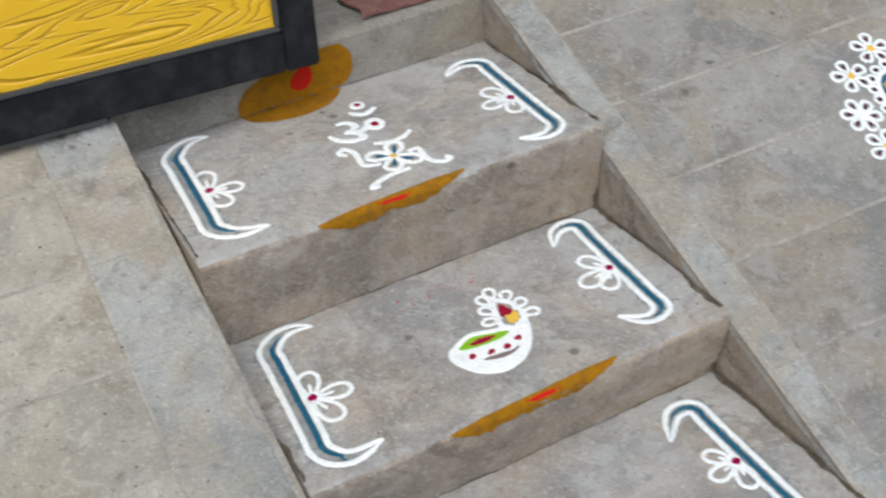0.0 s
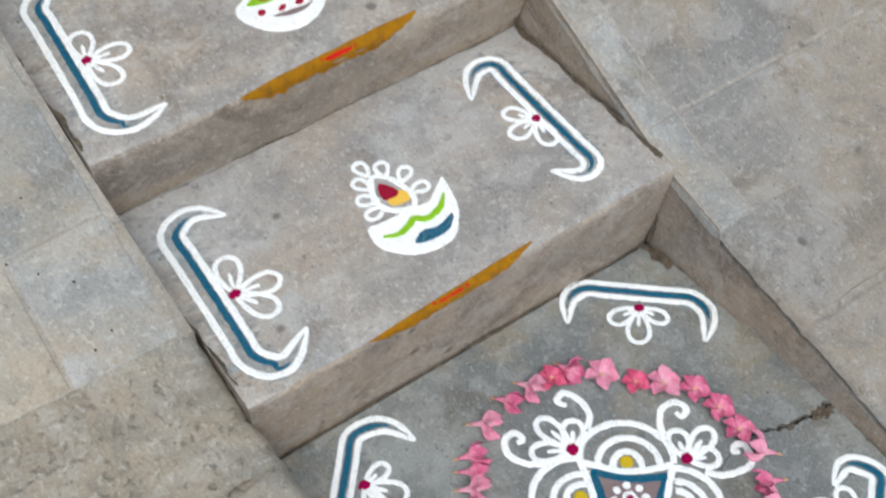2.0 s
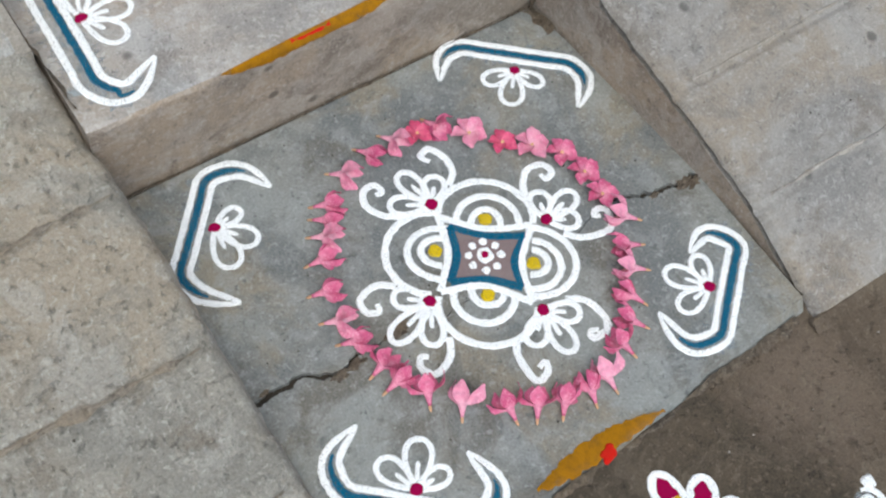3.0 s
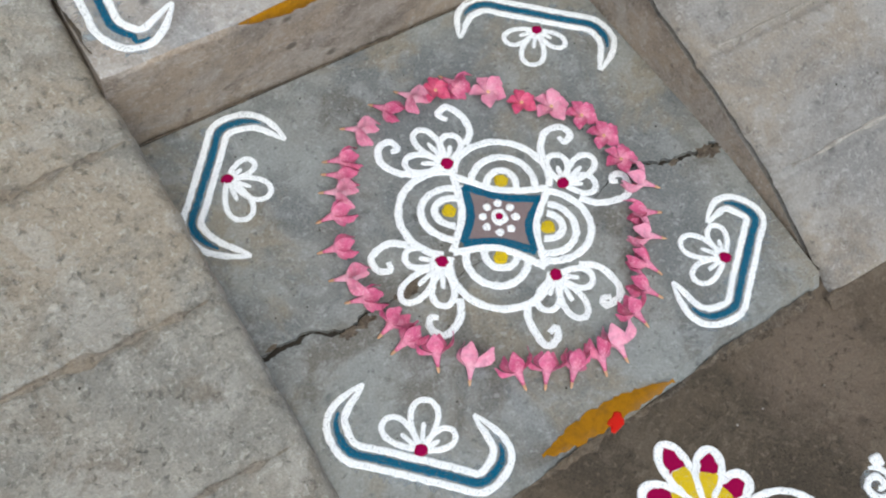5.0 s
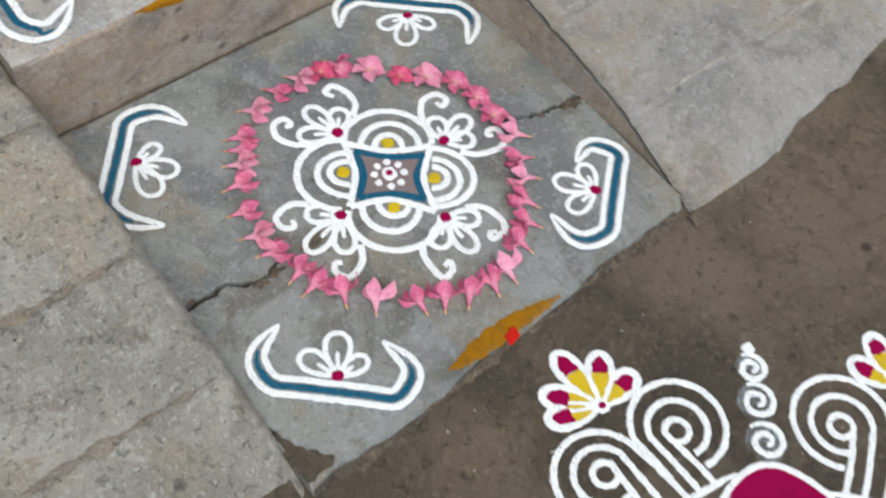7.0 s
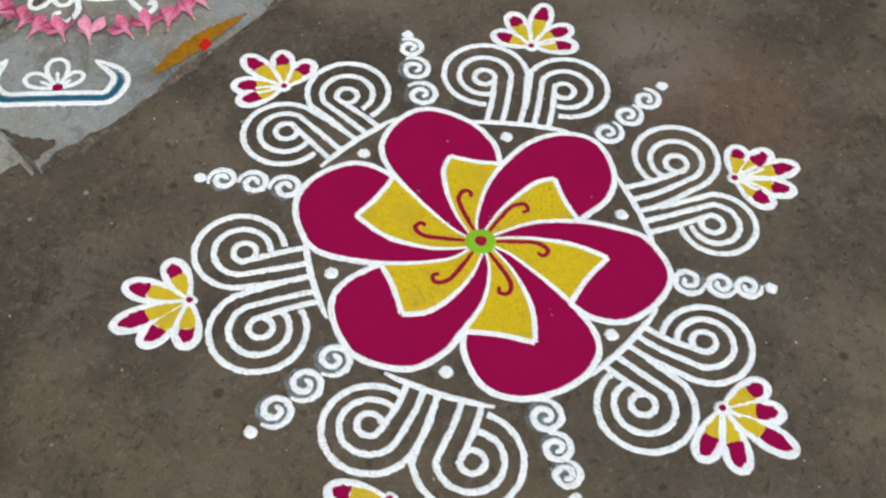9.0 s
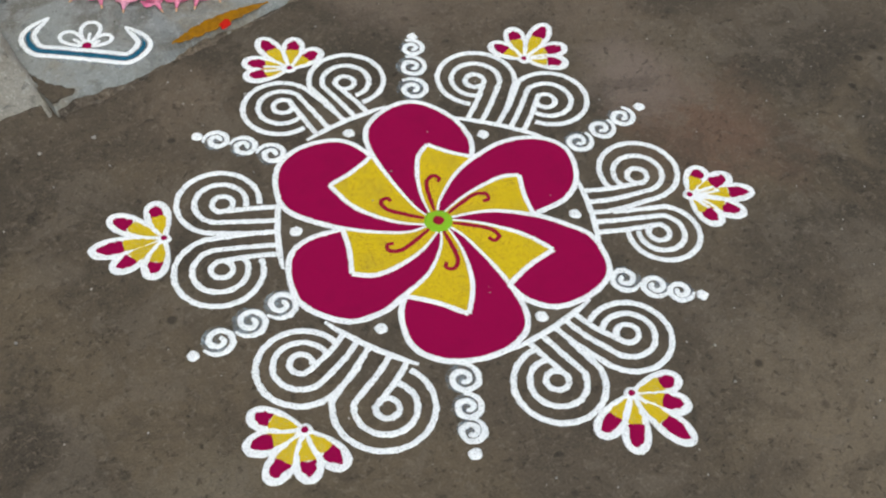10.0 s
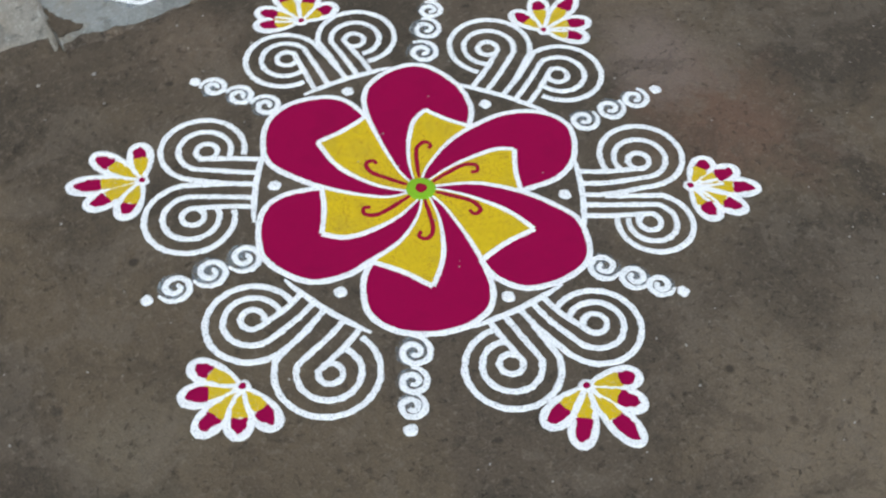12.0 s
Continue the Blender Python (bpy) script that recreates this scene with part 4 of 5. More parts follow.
scroll_pair(86.4, 240, 0.02, (0, 28, 49), (316, 65, 56), (317, 60), (0, -18, -39), (317, -52, 57), (312, -46), (215, 9))
scroll_pair(26.7, 217, -0.17, (0, 25, 46), (298, 70, 60), (292, 70), (0, -19, -39), (307, -48, 58), (299, -45), (188, 12))
scroll_pair(-32.6, 217, -0.05, (0, 21, 43), (301, 77, 57), (297, 67), (0, -17, -36), (311, -44, 50), (304, -43), (193, 0))
scroll_pair(-88.8, 232, 0.03, (0, 19, 36), (304, 66, 55), (299, 67), (0, -22, -43), (300, -56, 58), (295, -55), (210, -1))
scroll_pair(-151.1, 232, 0.09, (0, 29, 53), (307, 53, 63), (308, 58), (0, -18, -39), (296, -64, 57), (291, -67), (200, 2))
scroll_pair(147.7, 221, 0.0, (0, 24, 40), (300, 64, 59), (296, 61), (0, -21, -46), (301, -60, 57), (295, -57), (196, 2))


def fan(deg, base, *petals):
    """A small flower of five petals, each yellow below and magenta at the tip; petals: direction and length."""
    base = turned(mm(base), deg)[0]
    for a, ln in petals:
        dr = turned([(1, 0)], a + deg)[0]
        ln /= 1000
        tip, wd = base + dr * ln, 0.033
        shape = teardrop(base, tip, wd)
        bm = bmesh.new()
        patch(bm, shape, 0.0006)
        ribbon(bm, shape, 0.0066, 0.0012, closed=True)
        ob = part("fan_petal", bm, CHALK, e)
        core = teardrop(base + dr * 0.008, tip - dr * 0.007, wd * 0.60, 34, 0.4)
        split = ln * random.uniform(0.52, 0.62)
        half = [q for q in core if (q - base).dot(dr) < split + 0.004]
        near = sorted(half, key=lambda q: math.atan2((q - base - dr * 0.03).dot(Vector((-dr.y, dr.x))), (q - base - dr * 0.03).dot(dr)))
        bm = bmesh.new()
        patch(bm, near, 0.0014, 0.0014)
        part("yellow_base", bm, YELLOW, ob, "yellow powder")
        bm = bmesh.new()
        patch(bm, [q for q in core if (q - base).dot(dr) > split - 0.002], 0.0017, 0.0016)
        part("magenta_tip", bm, MAGENTA, ob, "magenta powder")
    for name, r, z, mat, label in (("fan_base", 0.010, 0.0022, CHALK, ""), ("magenta_dot", 0.0055, 0.0032, MAGENTA, "magenta powder dot")):
        bm = bmesh.new()
        blob(bm, base, r, z)
        part(name, bm, mat, e, label)


fan(86.4, (385, 8), (74, 70), (45, 73), (2, 86), (-37, 72), (-79, 64))
fan(26.7, (374, 20), (81, 62), (37, 77), (0, 96), (-38, 76), (-71, 68))
fan(-32.6, (364, 23), (61, 61), (27, 76), (1, 94), (-30, 82), (-62, 65))
fan(-88.8, (367, 3), (72, 68), (36, 73), (5, 97), (-40, 84), (-75, 76))
fan(-151.1, (376, -20), (-84, 72), (-46, 74), (-5, 80), (31, 70), (69, 71))
fan(147.7, (373, 1), (-77, 69), (-30, 86), (10, 98), (38, 83), (78, 69))


def chain(deg, drift, end, start, turns, *curls):
    """Three curls in a row that grow smaller outwards, with a dot at the end; curls: distance and size. The row drifts sideways by an angle."""
    def at(r):
        return turned(mm((r, 0)), deg + drift * (r - 265) / 120)[0]

    for r, w in curls:
        bm = bmesh.new()
        ribbon(bm, spiral(at(r), w / 1000, 0.004, deg + start + random.uniform(-20, 20), turns, 44), 0.0082, ends=(0.5, 0.8), rough=0.24)
        curl = part("chain_curl", bm, CHALK, e)
        bm = bmesh.new()
        blob(bm, at(r), w / 1000, 0.0003, 0.06)
        part("powder_veil", bm, WASH, curl, "thin spilled white powder")
    bm = bmesh.new()
    blob(bm, at(end), 0.0085, 0.0024)
    part("end_dot", bm, CHALK, e)


chain(59.2, -2, 398, 20, -1.6, (274, 25), (326, 24), (370, 20))
chain(-0.2, 0, 394, 30, -1.5, (267, 22), (313, 22), (356, 21))
chain(-59.6, 2.2, 371, 0, -1.6, (267, 22), (308, 20), (342, 18))
chain(-122.3, 0, 371, 180, -1.6, (263, 23), (305, 20), (340, 18))
chain(177.6, 1, 387, 0, 1.6, (254, 24), (301, 24), (349, 23))
chain(113.8, 3.6, 384, 40, -1.6, (270, 22), (313, 21), (354, 20))
bm = bmesh.new()
blob(bm, (0, 0), 0.0225, 0.0026, 0.06)
hub = part("hub", bm, GREEN, e, "bright green powder centre")
bm = bmesh.new()
blob(bm, (0, 0), 0.0095, 0.0046, 0.1)
part("hub_dot", bm, DEEP, hub, "crimson powder dot")

# ---- the peacock drawing on the ramp ----
e = thing("peacock_drawing", (0.42, 0.50, ramp_z(0.50)), "teal, green and magenta powder bird drawing on the ramp", "rangoli", slope=math.atan2(SLOPE[3][1] - SLOPE[2][1], SLOPE[3][0] - SLOPE[2][0]))
tail = smooth(mm((112, -78), (98, -24), (102, 28), (117, 56), (141, 67), (164, 65), (187, 44), (203, 7), (222, -40), (236, -100)))
bm = bmesh.new()
patch(bm, tail + smooth(mm((236, -100), (200, -84), (160, -56), (130, -58), (112, -78)))[1:-1], 0.0008)
part("tail", bm, BLUE, e, "teal blue powder tail")
bm = bmesh.new()
ribbon(bm, tail, 0.008, 0.0014)
part("tail_outline", bm, CHALK, e)
edge = even(tail, 0.0195)
for i in range(1, len(edge) - 1):
    d = (edge[i + 1] - edge[i - 1]).normalized()
    c = edge[i] + Vector((-d.y, d.x)) * 0.011
    bm = bmesh.new()
    ribbon(bm, arc(c, 0.0085, 0.0085, 0, 340, 16), 0.0058, closed=True)
    bead = part("tail_bead", bm, CHALK, e)
    bm = bmesh.new()
    blob(bm, c, 0.0045, 0.0012, 0.2)
    part("bead_dot", bm, DARK, bead, "dark plum powder dot")
star = mm((146, 18))[0]
for a in range(6):
    dr = turned([(1, 0)], 20 + 60 * a)[0]
    bm = bmesh.new()
    ribbon(bm, teardrop(star + dr * 0.004, star + dr * 0.036, 0.019), 0.0045, 0.0018, closed=True)
    part("star_petal", bm, ORANGE, e, "yellow powder petal outline")
bm = bmesh.new()
ribbon(bm, [star + Vector((-0.006, 0.034)), star, star + Vector((0.004, -0.036))], 0.011, 0.0026, ends=(0.1, 0.1), fade=0.5)
part("star_bar", bm, DEEP, e, "crimson powder bar")
body = smooth(mm((112, -78), (124, -60), (151, -56), (179, -70), (222, -108), (232, -150), (200, -186), (150, -184), (108, -160), (118, -120)), 6, True)
bm = bmesh.new()
patch(bm, body, 0.0013)
part("body", bm, GREEN, e, "green powder body")
bm = bmesh.new()
ribbon(bm, body, 0.0095, 0.002, closed=True)
ribbon(bm, spiral((0.158, -0.134), 0.032, 0.006, 60, -1.7), 0.0085, 0.0022)
part("body_outline", bm, CHALK, e)
for q in mm((138, -106), (150, -97), (167, -92), (182, -97), (196, -108), (206, -124)):
    bm = bmesh.new()
    blob(bm, q, 0.006, 0.0034)
    part("body_dot", bm, CHALK, e)
leaf = smooth(mm((50, -102), (78, -84), (106, -80), (124, -112), (107, -158), (76, -137)), 6, True)
bm = bmesh.new()
patch(bm, leaf, 0.0016)
part("wing", bm, GREEN, e, "bright green powder leaf")
bm = bmesh.new()
ribbon(bm, leaf, 0.008, 0.0024, closed=True)
ribbon(bm, mm((52, -103), (112, -98)), 0.006, 0.0024)
ribbon(bm, mm((52, -103), (112, -144)), 0.007, 0.0024)
part("wing_outline", bm, CHALK, e)
for x, y in ((92, -180), (122, -196), (150, -208), (178, -212)):
    top, tip = mm((x, y + 6))[0], mm((x - 50, y - 62))[0]
    shape = smooth([top, top + Vector((0.022, -0.016)), top * 0.45 + tip * 0.55 + Vector((0.016, -0.008)), tip, top * 0.5 + tip * 0.5 + Vector((-0.014, 0.01)), top + Vector((-0.02, 0.0))], 5, True)
    bm = bmesh.new()
    ribbon(bm, shape, 0.0065, 0.0014, closed=True)
    for f in (-0.008, 0.0, 0.008):
        ribbon(bm, [top * 0.5 + tip * 0.5 + Vector((f, -f)), top * 0.12 + tip * 0.88], 0.004, 0.0013)
    feather = part("feather", bm, CHALK, e)
    bm = bmesh.new()
    blob(bm, top * 0.72 + tip * 0.28, 0.0165, 0.0011, 0.1)
    part("feather_filling", bm, MAGENTA, feather, "magenta powder filling")
for i, (x, y) in enumerate(((150, 118), (76, 80), (37, 4), (34, -65), (225, 84), (254, 4))):
    fl = thing("small_flower", (0, 0, 0), "small white powder flower with plum petals on the ramp", "rangoli motif", "flowers round the bird drawing")
    fl.matrix_world = e.matrix_world @ Matrix.Translation((x / 1000, y / 1000, 0))
    for a in range(6 if i == 2 else 5):
        dr = turned([(1, 0)], a * (60 if i == 2 else 72) + 17 * i)[0]
        bm = bmesh.new()
        ribbon(bm, teardrop(dr * 0.007, dr * 0.034, 0.020), 0.0062, closed=True)
        pt = part("petal", bm, CHALK, fl)
        bm = bmesh.new()
        blob(bm, dr * 0.021, 0.0058, 0.0012, 0.2, 0.6, math.atan2(dr.y, dr.x))
        part("petal_filling", bm, DARK, pt, "dark plum powder dot")
    bm = bmesh.new()
    blob(bm, (0, 0), 0.008, 0.002)
    part("flower_centre", bm, ORANGE if i != 2 else CHALK, fl, "pale yellow powder centre")


# ---- the ring of fresh pink flowers ----
def petal_mesh(bm, length, width, place, cup, curl, n=5):
    rows = []
    for i in range(n + 1):
        t = i / n
        w = width * (0.25 + 0.95 * math.sin(math.pi * min(1.0, 0.12 + 0.62 * t)) ** 1.3) * (1 - 0.55 * max(0.0, t - 0.82) / 0.18)
        row = []
        for j in range(-2, 3):
            s = j / 2
            z = cup * t * t + 0.22 * w * s * s - curl * max(0.0, t - 0.6) ** 2 + 0.0006 * random.uniform(-1, 1)
            row.append(bm.verts.new(place @ Vector((length * t * (1 - 0.10 * s * s), w / 2 * s, z))))
        rows.append(row)
    for a, b in zip(rows, rows[1:]):
        for j in range(4):
            bm.faces.new((a[j], a[j + 1], b[j + 1], b[j]))


def finish(ob):
    for f in ob.data.polygons:
        f.use_smooth = True
    return ob


def tube_mesh(bm, rings, place, n=9):
    """A tube through rings of (distance, radius) along x."""
    prev = None
    for x, r in rings:
        ring = [bm.verts.new(place @ Vector((x, r * math.cos(2 * math.pi * i / n), r * math.sin(2 * math.pi * i / n)))) for i in range(n)]
        if prev:
            for i in range(n):
                bm.faces.new((prev[i], prev[(i + 1) % n], ring[(i + 1) % n], ring[i]))
        prev = ring
    bm.faces.new(prev)


RING = "ring of fresh pink flowers"


def open_flower(size, mat, label):
    """A five-petalled bloom lying face up on its short tube."""
    e = thing("pink_flower", (0, 0, -5), label, "flower", RING)
    for i in range(5):
        bm = bmesh.new()
        place = Matrix.Translation((0, 0, 0.005)) @ Matrix.Rotation(radians(72 * i + random.uniform(-7, 7)), 4, "Z") @ Matrix.Rotation(radians(random.uniform(-16, -4)), 4, "Y") @ Matrix.Rotation(radians(14), 4, "X")
        petal_mesh(bm, size * random.uniform(0.92, 1.1), size * 0.66, place, 0.001, 0.02)
        finish(part("petal", bm, mat, e))
    bm = bmesh.new()
    tube_mesh(bm, ((0.0, 0.0032), (0.003, 0.0024), (0.0052, 0.0012)), pose(0, 0, 0.002, 0, -90, 0))
    finish(part("throat", bm, CALYX, e, "yellowish throat"))
    return e


def side_flower(size, mat, spread, label):
    """A trumpet-shaped bloom lying on its side; its tube and calyx point along +x."""
    e = thing("pink_flower", (0, 0, -5), label, "flower", RING)
    flat = Matrix.Diagonal((1, 1, 0.62, 1))
    lift = Matrix.Translation((0, 0, 0.0066))
    for i in range(5):
        bm = bmesh.new()
        place = lift @ flat @ Matrix.Rotation(radians(72 * i + random.uniform(-14, 14)), 4, "X") @ Matrix.Translation((0.001, 0, 0.003)) @ Matrix.Rotation(radians(180), 4, "Z") @ Matrix.Rotation(radians(-spread * random.uniform(0.5, 1.5)), 4, "Y") @ Matrix.Rotation(radians(random.uniform(-25, 25)), 4, "X")
        petal_mesh(bm, size * random.uniform(0.95, 1.25), size * 0.64, place, 0.0, 0.03 * random.uniform(0.4, 1.4))
        finish(part("petal", bm, mat, e))
    bm = bmesh.new()
    place = Matrix.Translation((0, 0, 0.0055)) @ Matrix.Rotation(radians(10), 4, "Y") @ flat
    tube_mesh(bm, ((-0.004, 0.0052), (0.001, 0.0048), (0.006, 0.0032), (0.011, 0.0021), (0.0152, 0.0014)), place)
    finish(part("tube", bm, mat, e))
    bm = bmesh.new()
    tube_mesh(bm, ((0.0145, 0.0016), (0.0172, 0.0015), (0.0202, 0.0006)), place)
    finish(part("calyx", bm, CALYX, e, "yellowish calyx tip"))
    return e


LAID = "fresh pink trumpet flower laid on its side on the landing"
FACE = "fresh open five-petal pink flower laid face up on the landing"
opened = [open_flower(0.0205, PALE, FACE), open_flower(0.018, PETAL, FACE), open_flower(0.0165, RED, "small deep pink flower laid face up on the landing")]
laid = [side_flower(0.0195, PETAL, 40, LAID), side_flower(0.021, PALE, 46, LAID), side_flower(0.0185, PETAL, 32, LAID), side_flower(0.020, PETAL, 54, LAID)]
ANGLES = ((60, 178, 0, 20), (46, 168, 2, 0), (34, 176, 0, 50), (22, 185, 1, 10), (10, 181, 1, 0), (358, 177, 1, 40), (347, 179, 5, 317), (333, 169, 4, 335), (323, 171, 5, 324), (312, 173, 6, 294), (301, 182, 4, 304), (292, 186, 7, 279), (279, 198, 5, 265), (272, 198, 6, 253), (263, 197, 4, 228), (254, 189, 7, 233))
ANGLES += ((243, 186, 7, 263), (228, 182, 5, 236), (215, 180, 7, 246), (206, 183, 6, 193), (198, 176, 7, 197), (186, 179, 4, 160), (176, 181, 5, 157), (163, 181, 6, 165), (149, 180, 4, 174), (140, 178, 5, 149), (133, 181, 6, 143), (126, 188, 4, 156), (112, 192, 8, 144), (99, 189, 6, 129), (88, 188, 5, 127), (80, 190, 2, 0), (71, 188, 7, 112))
for src in opened + laid:
    src.scale = (1.2, 1.2, 1.1) if src in opened else (1.16, 1.2, 1.15)
for a, r, kind, turn in ANGLES:  # place round the ring, kind, and where the tube points
    src = opened[min(kind, 2)] if kind < 4 else laid[kind - 4] if kind < 8 else laid[1]
    back = 0.0075 if kind >= 4 else 0.0
    x = -0.265 + r / 1000 * math.cos(radians(a)) + back * math.cos(radians(turn))
    y = -0.289 + r / 1000 * math.sin(radians(a)) + back * math.sin(radians(turn))
    copy_thing(src, pose(x, y, 0.0008, 0, 0, turn))
for src in opened + laid:
    for o in (*src.children_recursive, src):
        bpy.data.objects.remove(o)

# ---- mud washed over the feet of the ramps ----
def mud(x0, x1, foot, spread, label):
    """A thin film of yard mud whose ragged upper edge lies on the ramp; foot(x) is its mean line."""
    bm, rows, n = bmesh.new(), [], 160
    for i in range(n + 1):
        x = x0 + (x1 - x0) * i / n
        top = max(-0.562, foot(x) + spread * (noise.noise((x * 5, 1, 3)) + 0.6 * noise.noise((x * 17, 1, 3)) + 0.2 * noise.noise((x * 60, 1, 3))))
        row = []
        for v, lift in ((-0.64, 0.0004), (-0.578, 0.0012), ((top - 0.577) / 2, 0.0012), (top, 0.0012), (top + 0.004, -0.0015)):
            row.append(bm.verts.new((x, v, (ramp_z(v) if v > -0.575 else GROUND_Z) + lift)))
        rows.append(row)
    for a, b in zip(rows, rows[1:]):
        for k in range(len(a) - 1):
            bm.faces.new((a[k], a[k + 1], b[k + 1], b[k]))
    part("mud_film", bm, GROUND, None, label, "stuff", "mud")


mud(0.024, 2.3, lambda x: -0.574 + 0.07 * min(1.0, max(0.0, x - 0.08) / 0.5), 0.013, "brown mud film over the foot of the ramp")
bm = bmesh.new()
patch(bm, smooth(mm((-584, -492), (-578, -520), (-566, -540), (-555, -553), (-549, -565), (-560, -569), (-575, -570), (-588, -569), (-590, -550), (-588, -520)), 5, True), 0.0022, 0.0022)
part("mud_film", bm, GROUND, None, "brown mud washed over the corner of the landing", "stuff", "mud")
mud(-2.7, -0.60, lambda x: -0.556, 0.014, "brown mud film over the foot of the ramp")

# ---- loose crumbs ----
def crumbs(name, n, x0, x1, y0, y1, height, r0, r1, mat, label, group=""):
    bm = bmesh.new()
    for _ in range(n):
        x, y, r = random.uniform(x0, x1), random.uniform(y0, y1), random.uniform(r0, r1) ** 1.0
        q = bmesh.ops.create_icosphere(bm, subdivisions=1, radius=r, matrix=Matrix.Translation((x, y, height(y) + r * 0.3)))
        for v in q["verts"]:
            v.co += Vector((random.uniform(-1, 1), random.uniform(-1, 1), random.uniform(-0.6, 0.2))) * r * 0.35
    tagged(part(name, bm, mat, None, label, "stuff", "grit"))


crumbs("grit", 260, -1.1, 1.0, -2.1, -0.6, lambda y: GROUND_Z, 0.0006, 0.0018, JOINT, "pale grit scattered on the yard floor")
crumbs("grit", 22, -0.9, 1.2, -1.9, -0.62, lambda y: GROUND_Z, 0.0016, 0.0036, JOINT, "small pale pebbles on the yard floor")
crumbs("spilled_powder", 26, -0.36, -0.22, 0.55, 0.585, lambda y: 0.299, 0.0005, 0.0016, KUMKUM, "spilled red powder specks on the step")
crumbs("grit", 90, -0.6, 0.0, 0.02, 0.28, lambda y: 0.17, 0.0004, 0.0012, CRACK, "dark grit on the step")
crumbs("grit", 90, -0.6, 0.0, 0.32, 0.58, lambda y: 0.299, 0.0004, 0.0014, CRACK, "dark grit on the step")
crumbs("grit", 90, -0.6, 0.0, 0.63, 0.95, lambda y: 0.464, 0.0004, 0.0014, CRACK, "dark grit on the step")
crumbs("grit", 120, -0.57, 0.01, -0.52, -0.02, lambda y: 0.0, 0.0004, 0.0013, CRACK, "dark grit on the landing")
crumbs("grit", 120, 0.05, 0.9, -0.5, 1.0, ramp_z, 0.0006, 0.0016, CRACK, "dark grit on the ramp")
crumbs("grit", 120, -1.2, -0.66, -0.5, 0.9, ramp_z, 0.0006, 0.0018, CRACK, "dark grit on the ramp")

# ---- ragged brown fillets in the step corners, soil in the left crevice and the crack ----
def corner_fillet(bm, p0, p1, u, v, wu, wv, bend=None):
    """A ragged brown fillet along a corner line: it reaches wu along u and wv along v."""
    p0, p1, u, v = Vector(p0), Vector(p1), Vector(u), Vector(v)
    n, rows = max(8, int((p1 - p0).length / 0.004)), []
    for i in range(n + 1):
        q = p0.lerp(p1, i / n)
        if bend:
            q.x = bend(q.y)
        k = max(0.12, 0.75 + 1.3 * noise.noise(q * 14) + 0.7 * noise.noise(q * 55) + 0.3 * noise.noise(q * 160))
        k2 = max(0.12, 0.75 + 1.2 * noise.noise(q * 17 + Vector((3, 3, 3))) + 0.6 * noise.noise(q * 70))
        rows.append([bm.verts.new(q + u * wu * k + v * 0.0008), bm.verts.new(q + u * wu * k * 0.45 + v * (0.0008 + 0.3 * wv * k2)), bm.verts.new(q + v * wv * k2 + u * 0.0012)])
    for a, c in zip(rows, rows[1:]):
        for j in range(2):
            bm.faces.new((a[j], a[j + 1], c[j + 1], c[j]))


bm = bmesh.new()
for y0, y1, z in ((0.004, 0.315, 0.17), (0.304, 0.622, 0.299), (0.61, 0.955, 0.464)):
    corner_fillet(bm, (RIGHT, y0, z), (RIGHT, y1, z), (-1, 0, 0), (0, 0, 1), 0.007, 0.004)
    corner_fillet(bm, (LEFT, y0 + 0.01, z), (LEFT, y1, z), (1, 0, 0), (0, 0, 1), 0.006, 0.012, lambda y: max(LEFT + 0.001, left_x(y)))
# dark brown strips along the riser feet, the upright corners and the landing's front
for y, z, w in ((0.002, 0.0, 0.004), (0.319, 0.17, 0.003), (0.627, 0.299, 0.003), (0.966, 0.464, 0.003)):
    corner_fillet(bm, (-0.6, y, z), (RIGHT - 0.002, y, z), (0, -1, 0), (0, 0, 1), w, w * 0.6)
for y, z0, z1, w in ((-0.004, 0.0, 0.10, 0.010), (0.316, 0.17, 0.22, 0.008), (0.624, 0.299, 0.36, 0.006)):
    corner_fillet(bm, (RIGHT, y, z0), (RIGHT, y, z1), (-1, 0, 0), (0, -1, 0), w, w * 0.7)
    corner_fillet(bm, (RIGHT, y, z0), (RIGHT, y - 0.05, z0), (-1, 0, 0), (0, 0, 1), w * 1.5, w)
    corner_fillet(bm, (left_x(y) + 0.001, y, z0), (left_x(y) + 0.001, y, z1), (1, 0, 0), (0, -1, 0), w * 0.8, w * 0.5)
corner_fillet(bm, (0.016, -0.545, GROUND_Z), (-0.586, -0.581, GROUND_Z), (-0.06, -1, 0), (0, 0.35, 1), 0.010, 0.009)
for x, y, r in ((-0.485, -0.330, 0.011), (-0.462, -0.326, 0.013), (-0.40, -0.316, 0.016), (0.012, -0.333, 0.014), (0.026, -0.338, 0.012), (-0.03, -0.328, 0.007), (-0.566, -0.304, 0.007)):
    blob(bm, (x, y), r, 0.0007, 0.4, 0.5, 0.2)
part("crevice_dirt", bm, SOIL_BROWN, None, "ragged brown fillets in the step corners, with soil in the left crevice and the crack", "stuff", "dirt")

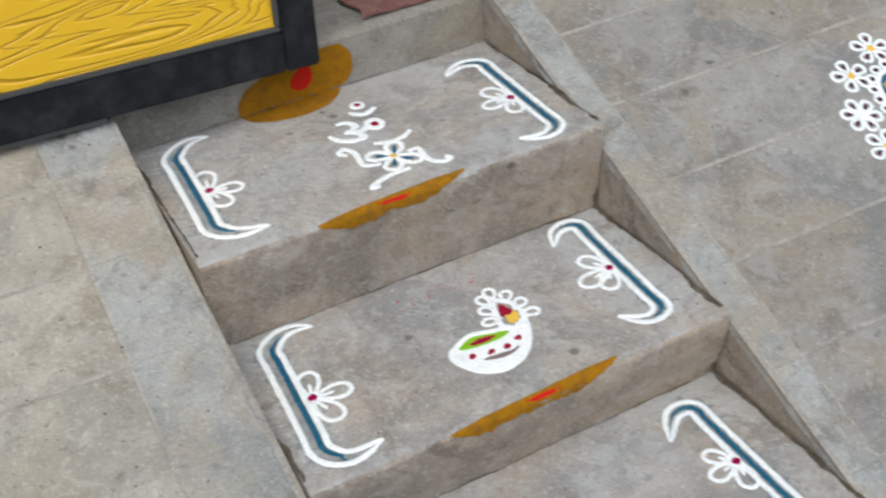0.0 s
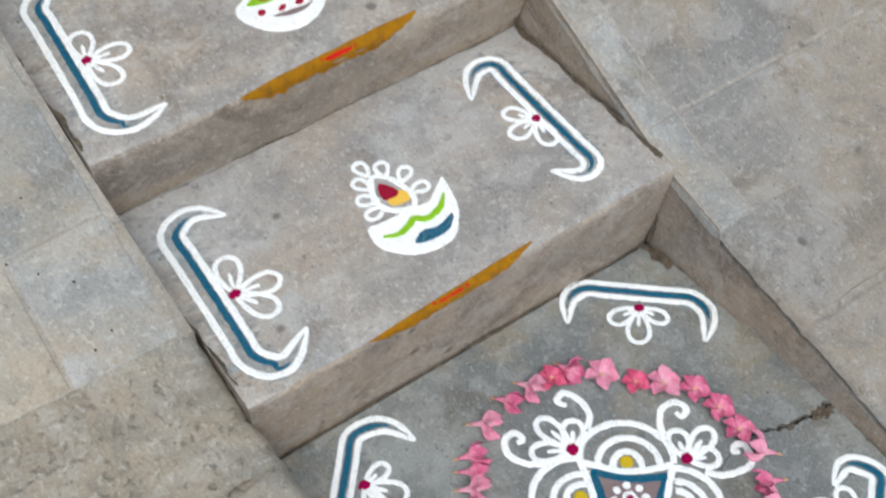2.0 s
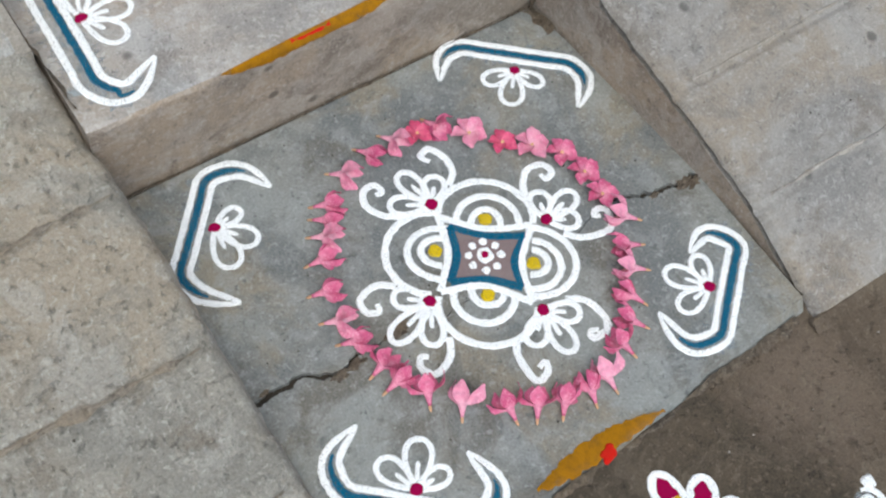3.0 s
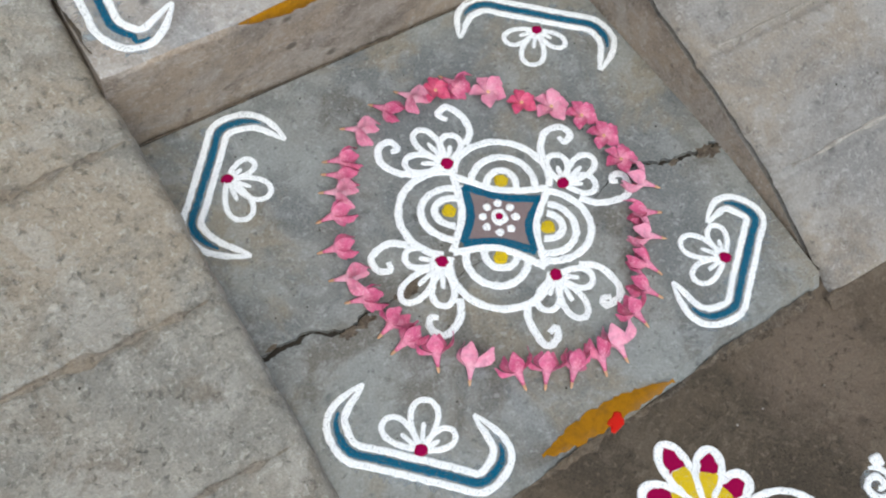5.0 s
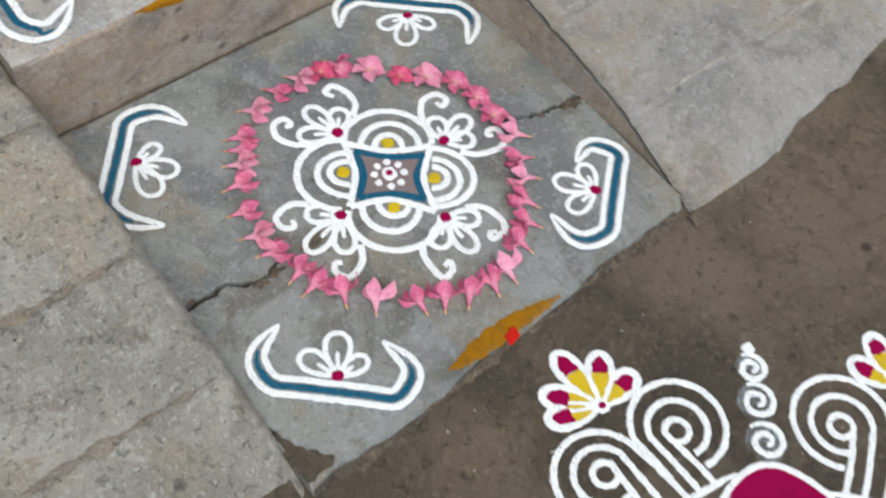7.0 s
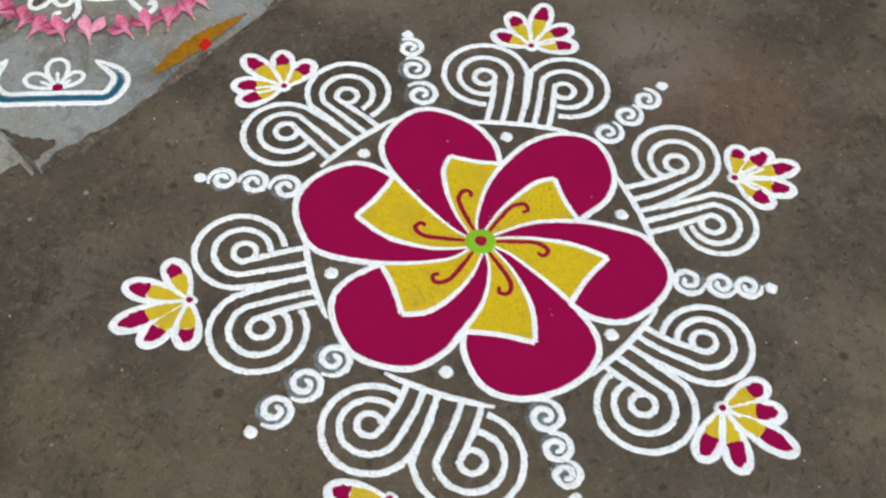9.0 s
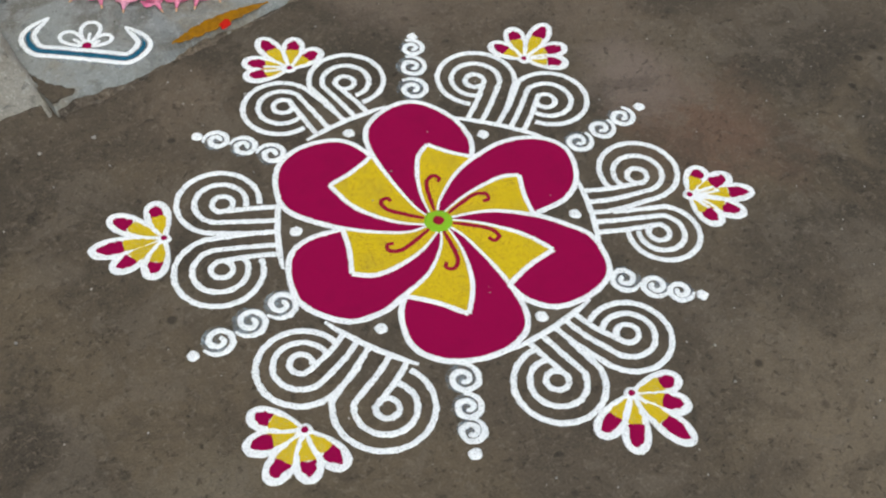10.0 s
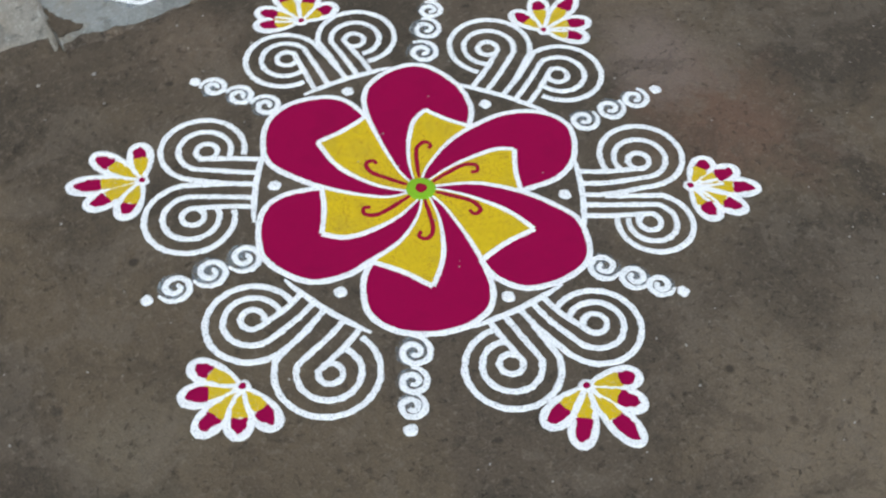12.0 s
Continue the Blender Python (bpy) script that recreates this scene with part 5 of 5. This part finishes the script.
# ---- the ramps' cement panels ----
RIGHT_JOINTS = (-0.108, 0.052, 0.211, 0.366, 0.519, 0.671, 0.822, 0.972, 1.12)
LEFT_JOINTS = (0.095, 0.250, 0.400, 0.548, 0.702, 0.850, 0.985, 1.12)
for y0, y1 in zip(RIGHT_JOINTS, RIGHT_JOINTS[1:]):
    ramp_panel(ramp_r, RIGHT, 0.084, y0, y1, EDGE, "low")
    ramp_panel(ramp_r, 0.086, 2.4, y0 + 0.002, y1 - 0.002, RAMP)
for y0, y1 in zip(LEFT_JOINTS, LEFT_JOINTS[1:]):
    ramp_panel(ramp_l, -0.752, LEFT, y0, y1, EDGE, "high")
    ramp_panel(ramp_l, -2.9, -0.754, y0 + 0.002, y1 - 0.002, LEFT_RAMP)


def rough_apron(parent, y0, y1, joints, inner, way, amp, material, label):
    """The lower part of a ramp: one uneven cement coat, hollow along its old joints, with a crumbled round edge. way: +1 or -1 in x."""
    bm, rows, ny = bmesh.new(), [], 120
    across = [0.0, 0.005, 0.012, 0.022] + [0.022 + 0.0075 * k for k in range(1, 62)] + [0.6, 0.9, 1.4, 2.26]
    for j in range(ny + 1):
        y = y0 + (y1 - y0) * j / ny
        edge, row = inner(y) + 0.003 * noise.noise((y * 35, 2, 2)), []
        for i, a in enumerate(across):
            x = edge + way * a
            h = amp * (0.0022 * noise.noise((x * 9, y * 9, 4)) + 0.0016 * noise.noise((x * 34, y * 34, 4)) + 0.0009 * noise.noise((x * 90, y * 90, 4)))
            h *= min(1.0, (y - y0) / 0.08) if y < -0.3 else 1.0
            for jy in joints:
                d = y - jy - 0.006 * amp * noise.noise((x * 16, jy, 1))
                h -= 0.0046 * math.exp(-(d / 0.0042) ** 2)
            drop = ((0.024, 0.009, 0.0025, 0.0) if way < 0 else (0.013, 0.004, 0.001, 0.0))[i] if i < 4 else 0.0
            row.append(bm.verts.new((x, y, ramp_z(y) + h - drop * (1 + 0.5 * amp * noise.noise((y * 40, 6, 6))))))
        rows.append(row)
    for a, b in zip(rows, rows[1:]):
        for i in range(len(across) - 1):
            bm.faces.new((a[i], a[i + 1], b[i + 1], b[i]))
    ob = part("apron", bm, material, parent, label)
    for f in ob.data.polygons:
        f.use_smooth = True


rough_apron(ramp_l, -0.578, 0.095, (-0.426, -0.262, -0.078), left_x, -1, 1.0, OLD, "weathered rough cement coat")
rough_apron(ramp_r, -0.578, -0.108, (-0.426, -0.262), right_x, 1, 0.45, RAMP, "smooth worn cement coat")


def joint_film(y0, x0, x1, width, lift, material, label):
    """Grime or slurry lodged along an old joint of a ramp: a ragged broken strip on its surface."""
    bm, rows, n = bmesh.new(), [], 150
    for i in range(n + 1):
        x = x0 + (x1 - x0) * i / n
        mid = y0 + 0.006 * noise.noise((x * 16, y0, 1))
        k = max(0.08, 0.6 + 1.4 * noise.noise((x * 22, y0, 5)) + 0.8 * noise.noise((x * 75, y0, 5)))
        rows.append([bm.verts.new((x, v, ramp_z(v) + h)) for v, h in ((mid - width * k, lift * 0.2), (mid, lift), (mid + width * k * 0.8, lift * 0.2))])
    for a, b in zip(rows, rows[1:]):
        for j in range(2):
            bm.faces.new((a[j], a[j + 1], b[j + 1], b[j]))
    part("joint_grime", bm, material, None, label, "stuff", "grime")


GRIME = concrete("joint_grime", (0.27, 0.235, 0.19), (0.215, 0.185, 0.148), (0.31, 0.275, 0.228), (0.14, 0.115, 0.088), (0.26, 0.212, 0.155), 14.0, 0.3, relief=0.7, grit=0.35)
for y in (-0.426, -0.262, -0.078):
    joint_film(y, -0.61, -1.4, 0.005, 0.0014, GRIME, "brown grime along a joint of the weathered ramp")
for y in (-0.420, -0.257):
    joint_film(y, 0.06, 0.9, 0.0035, 0.0016, JOINT, "pale mortar slurry along a joint of the ramp")
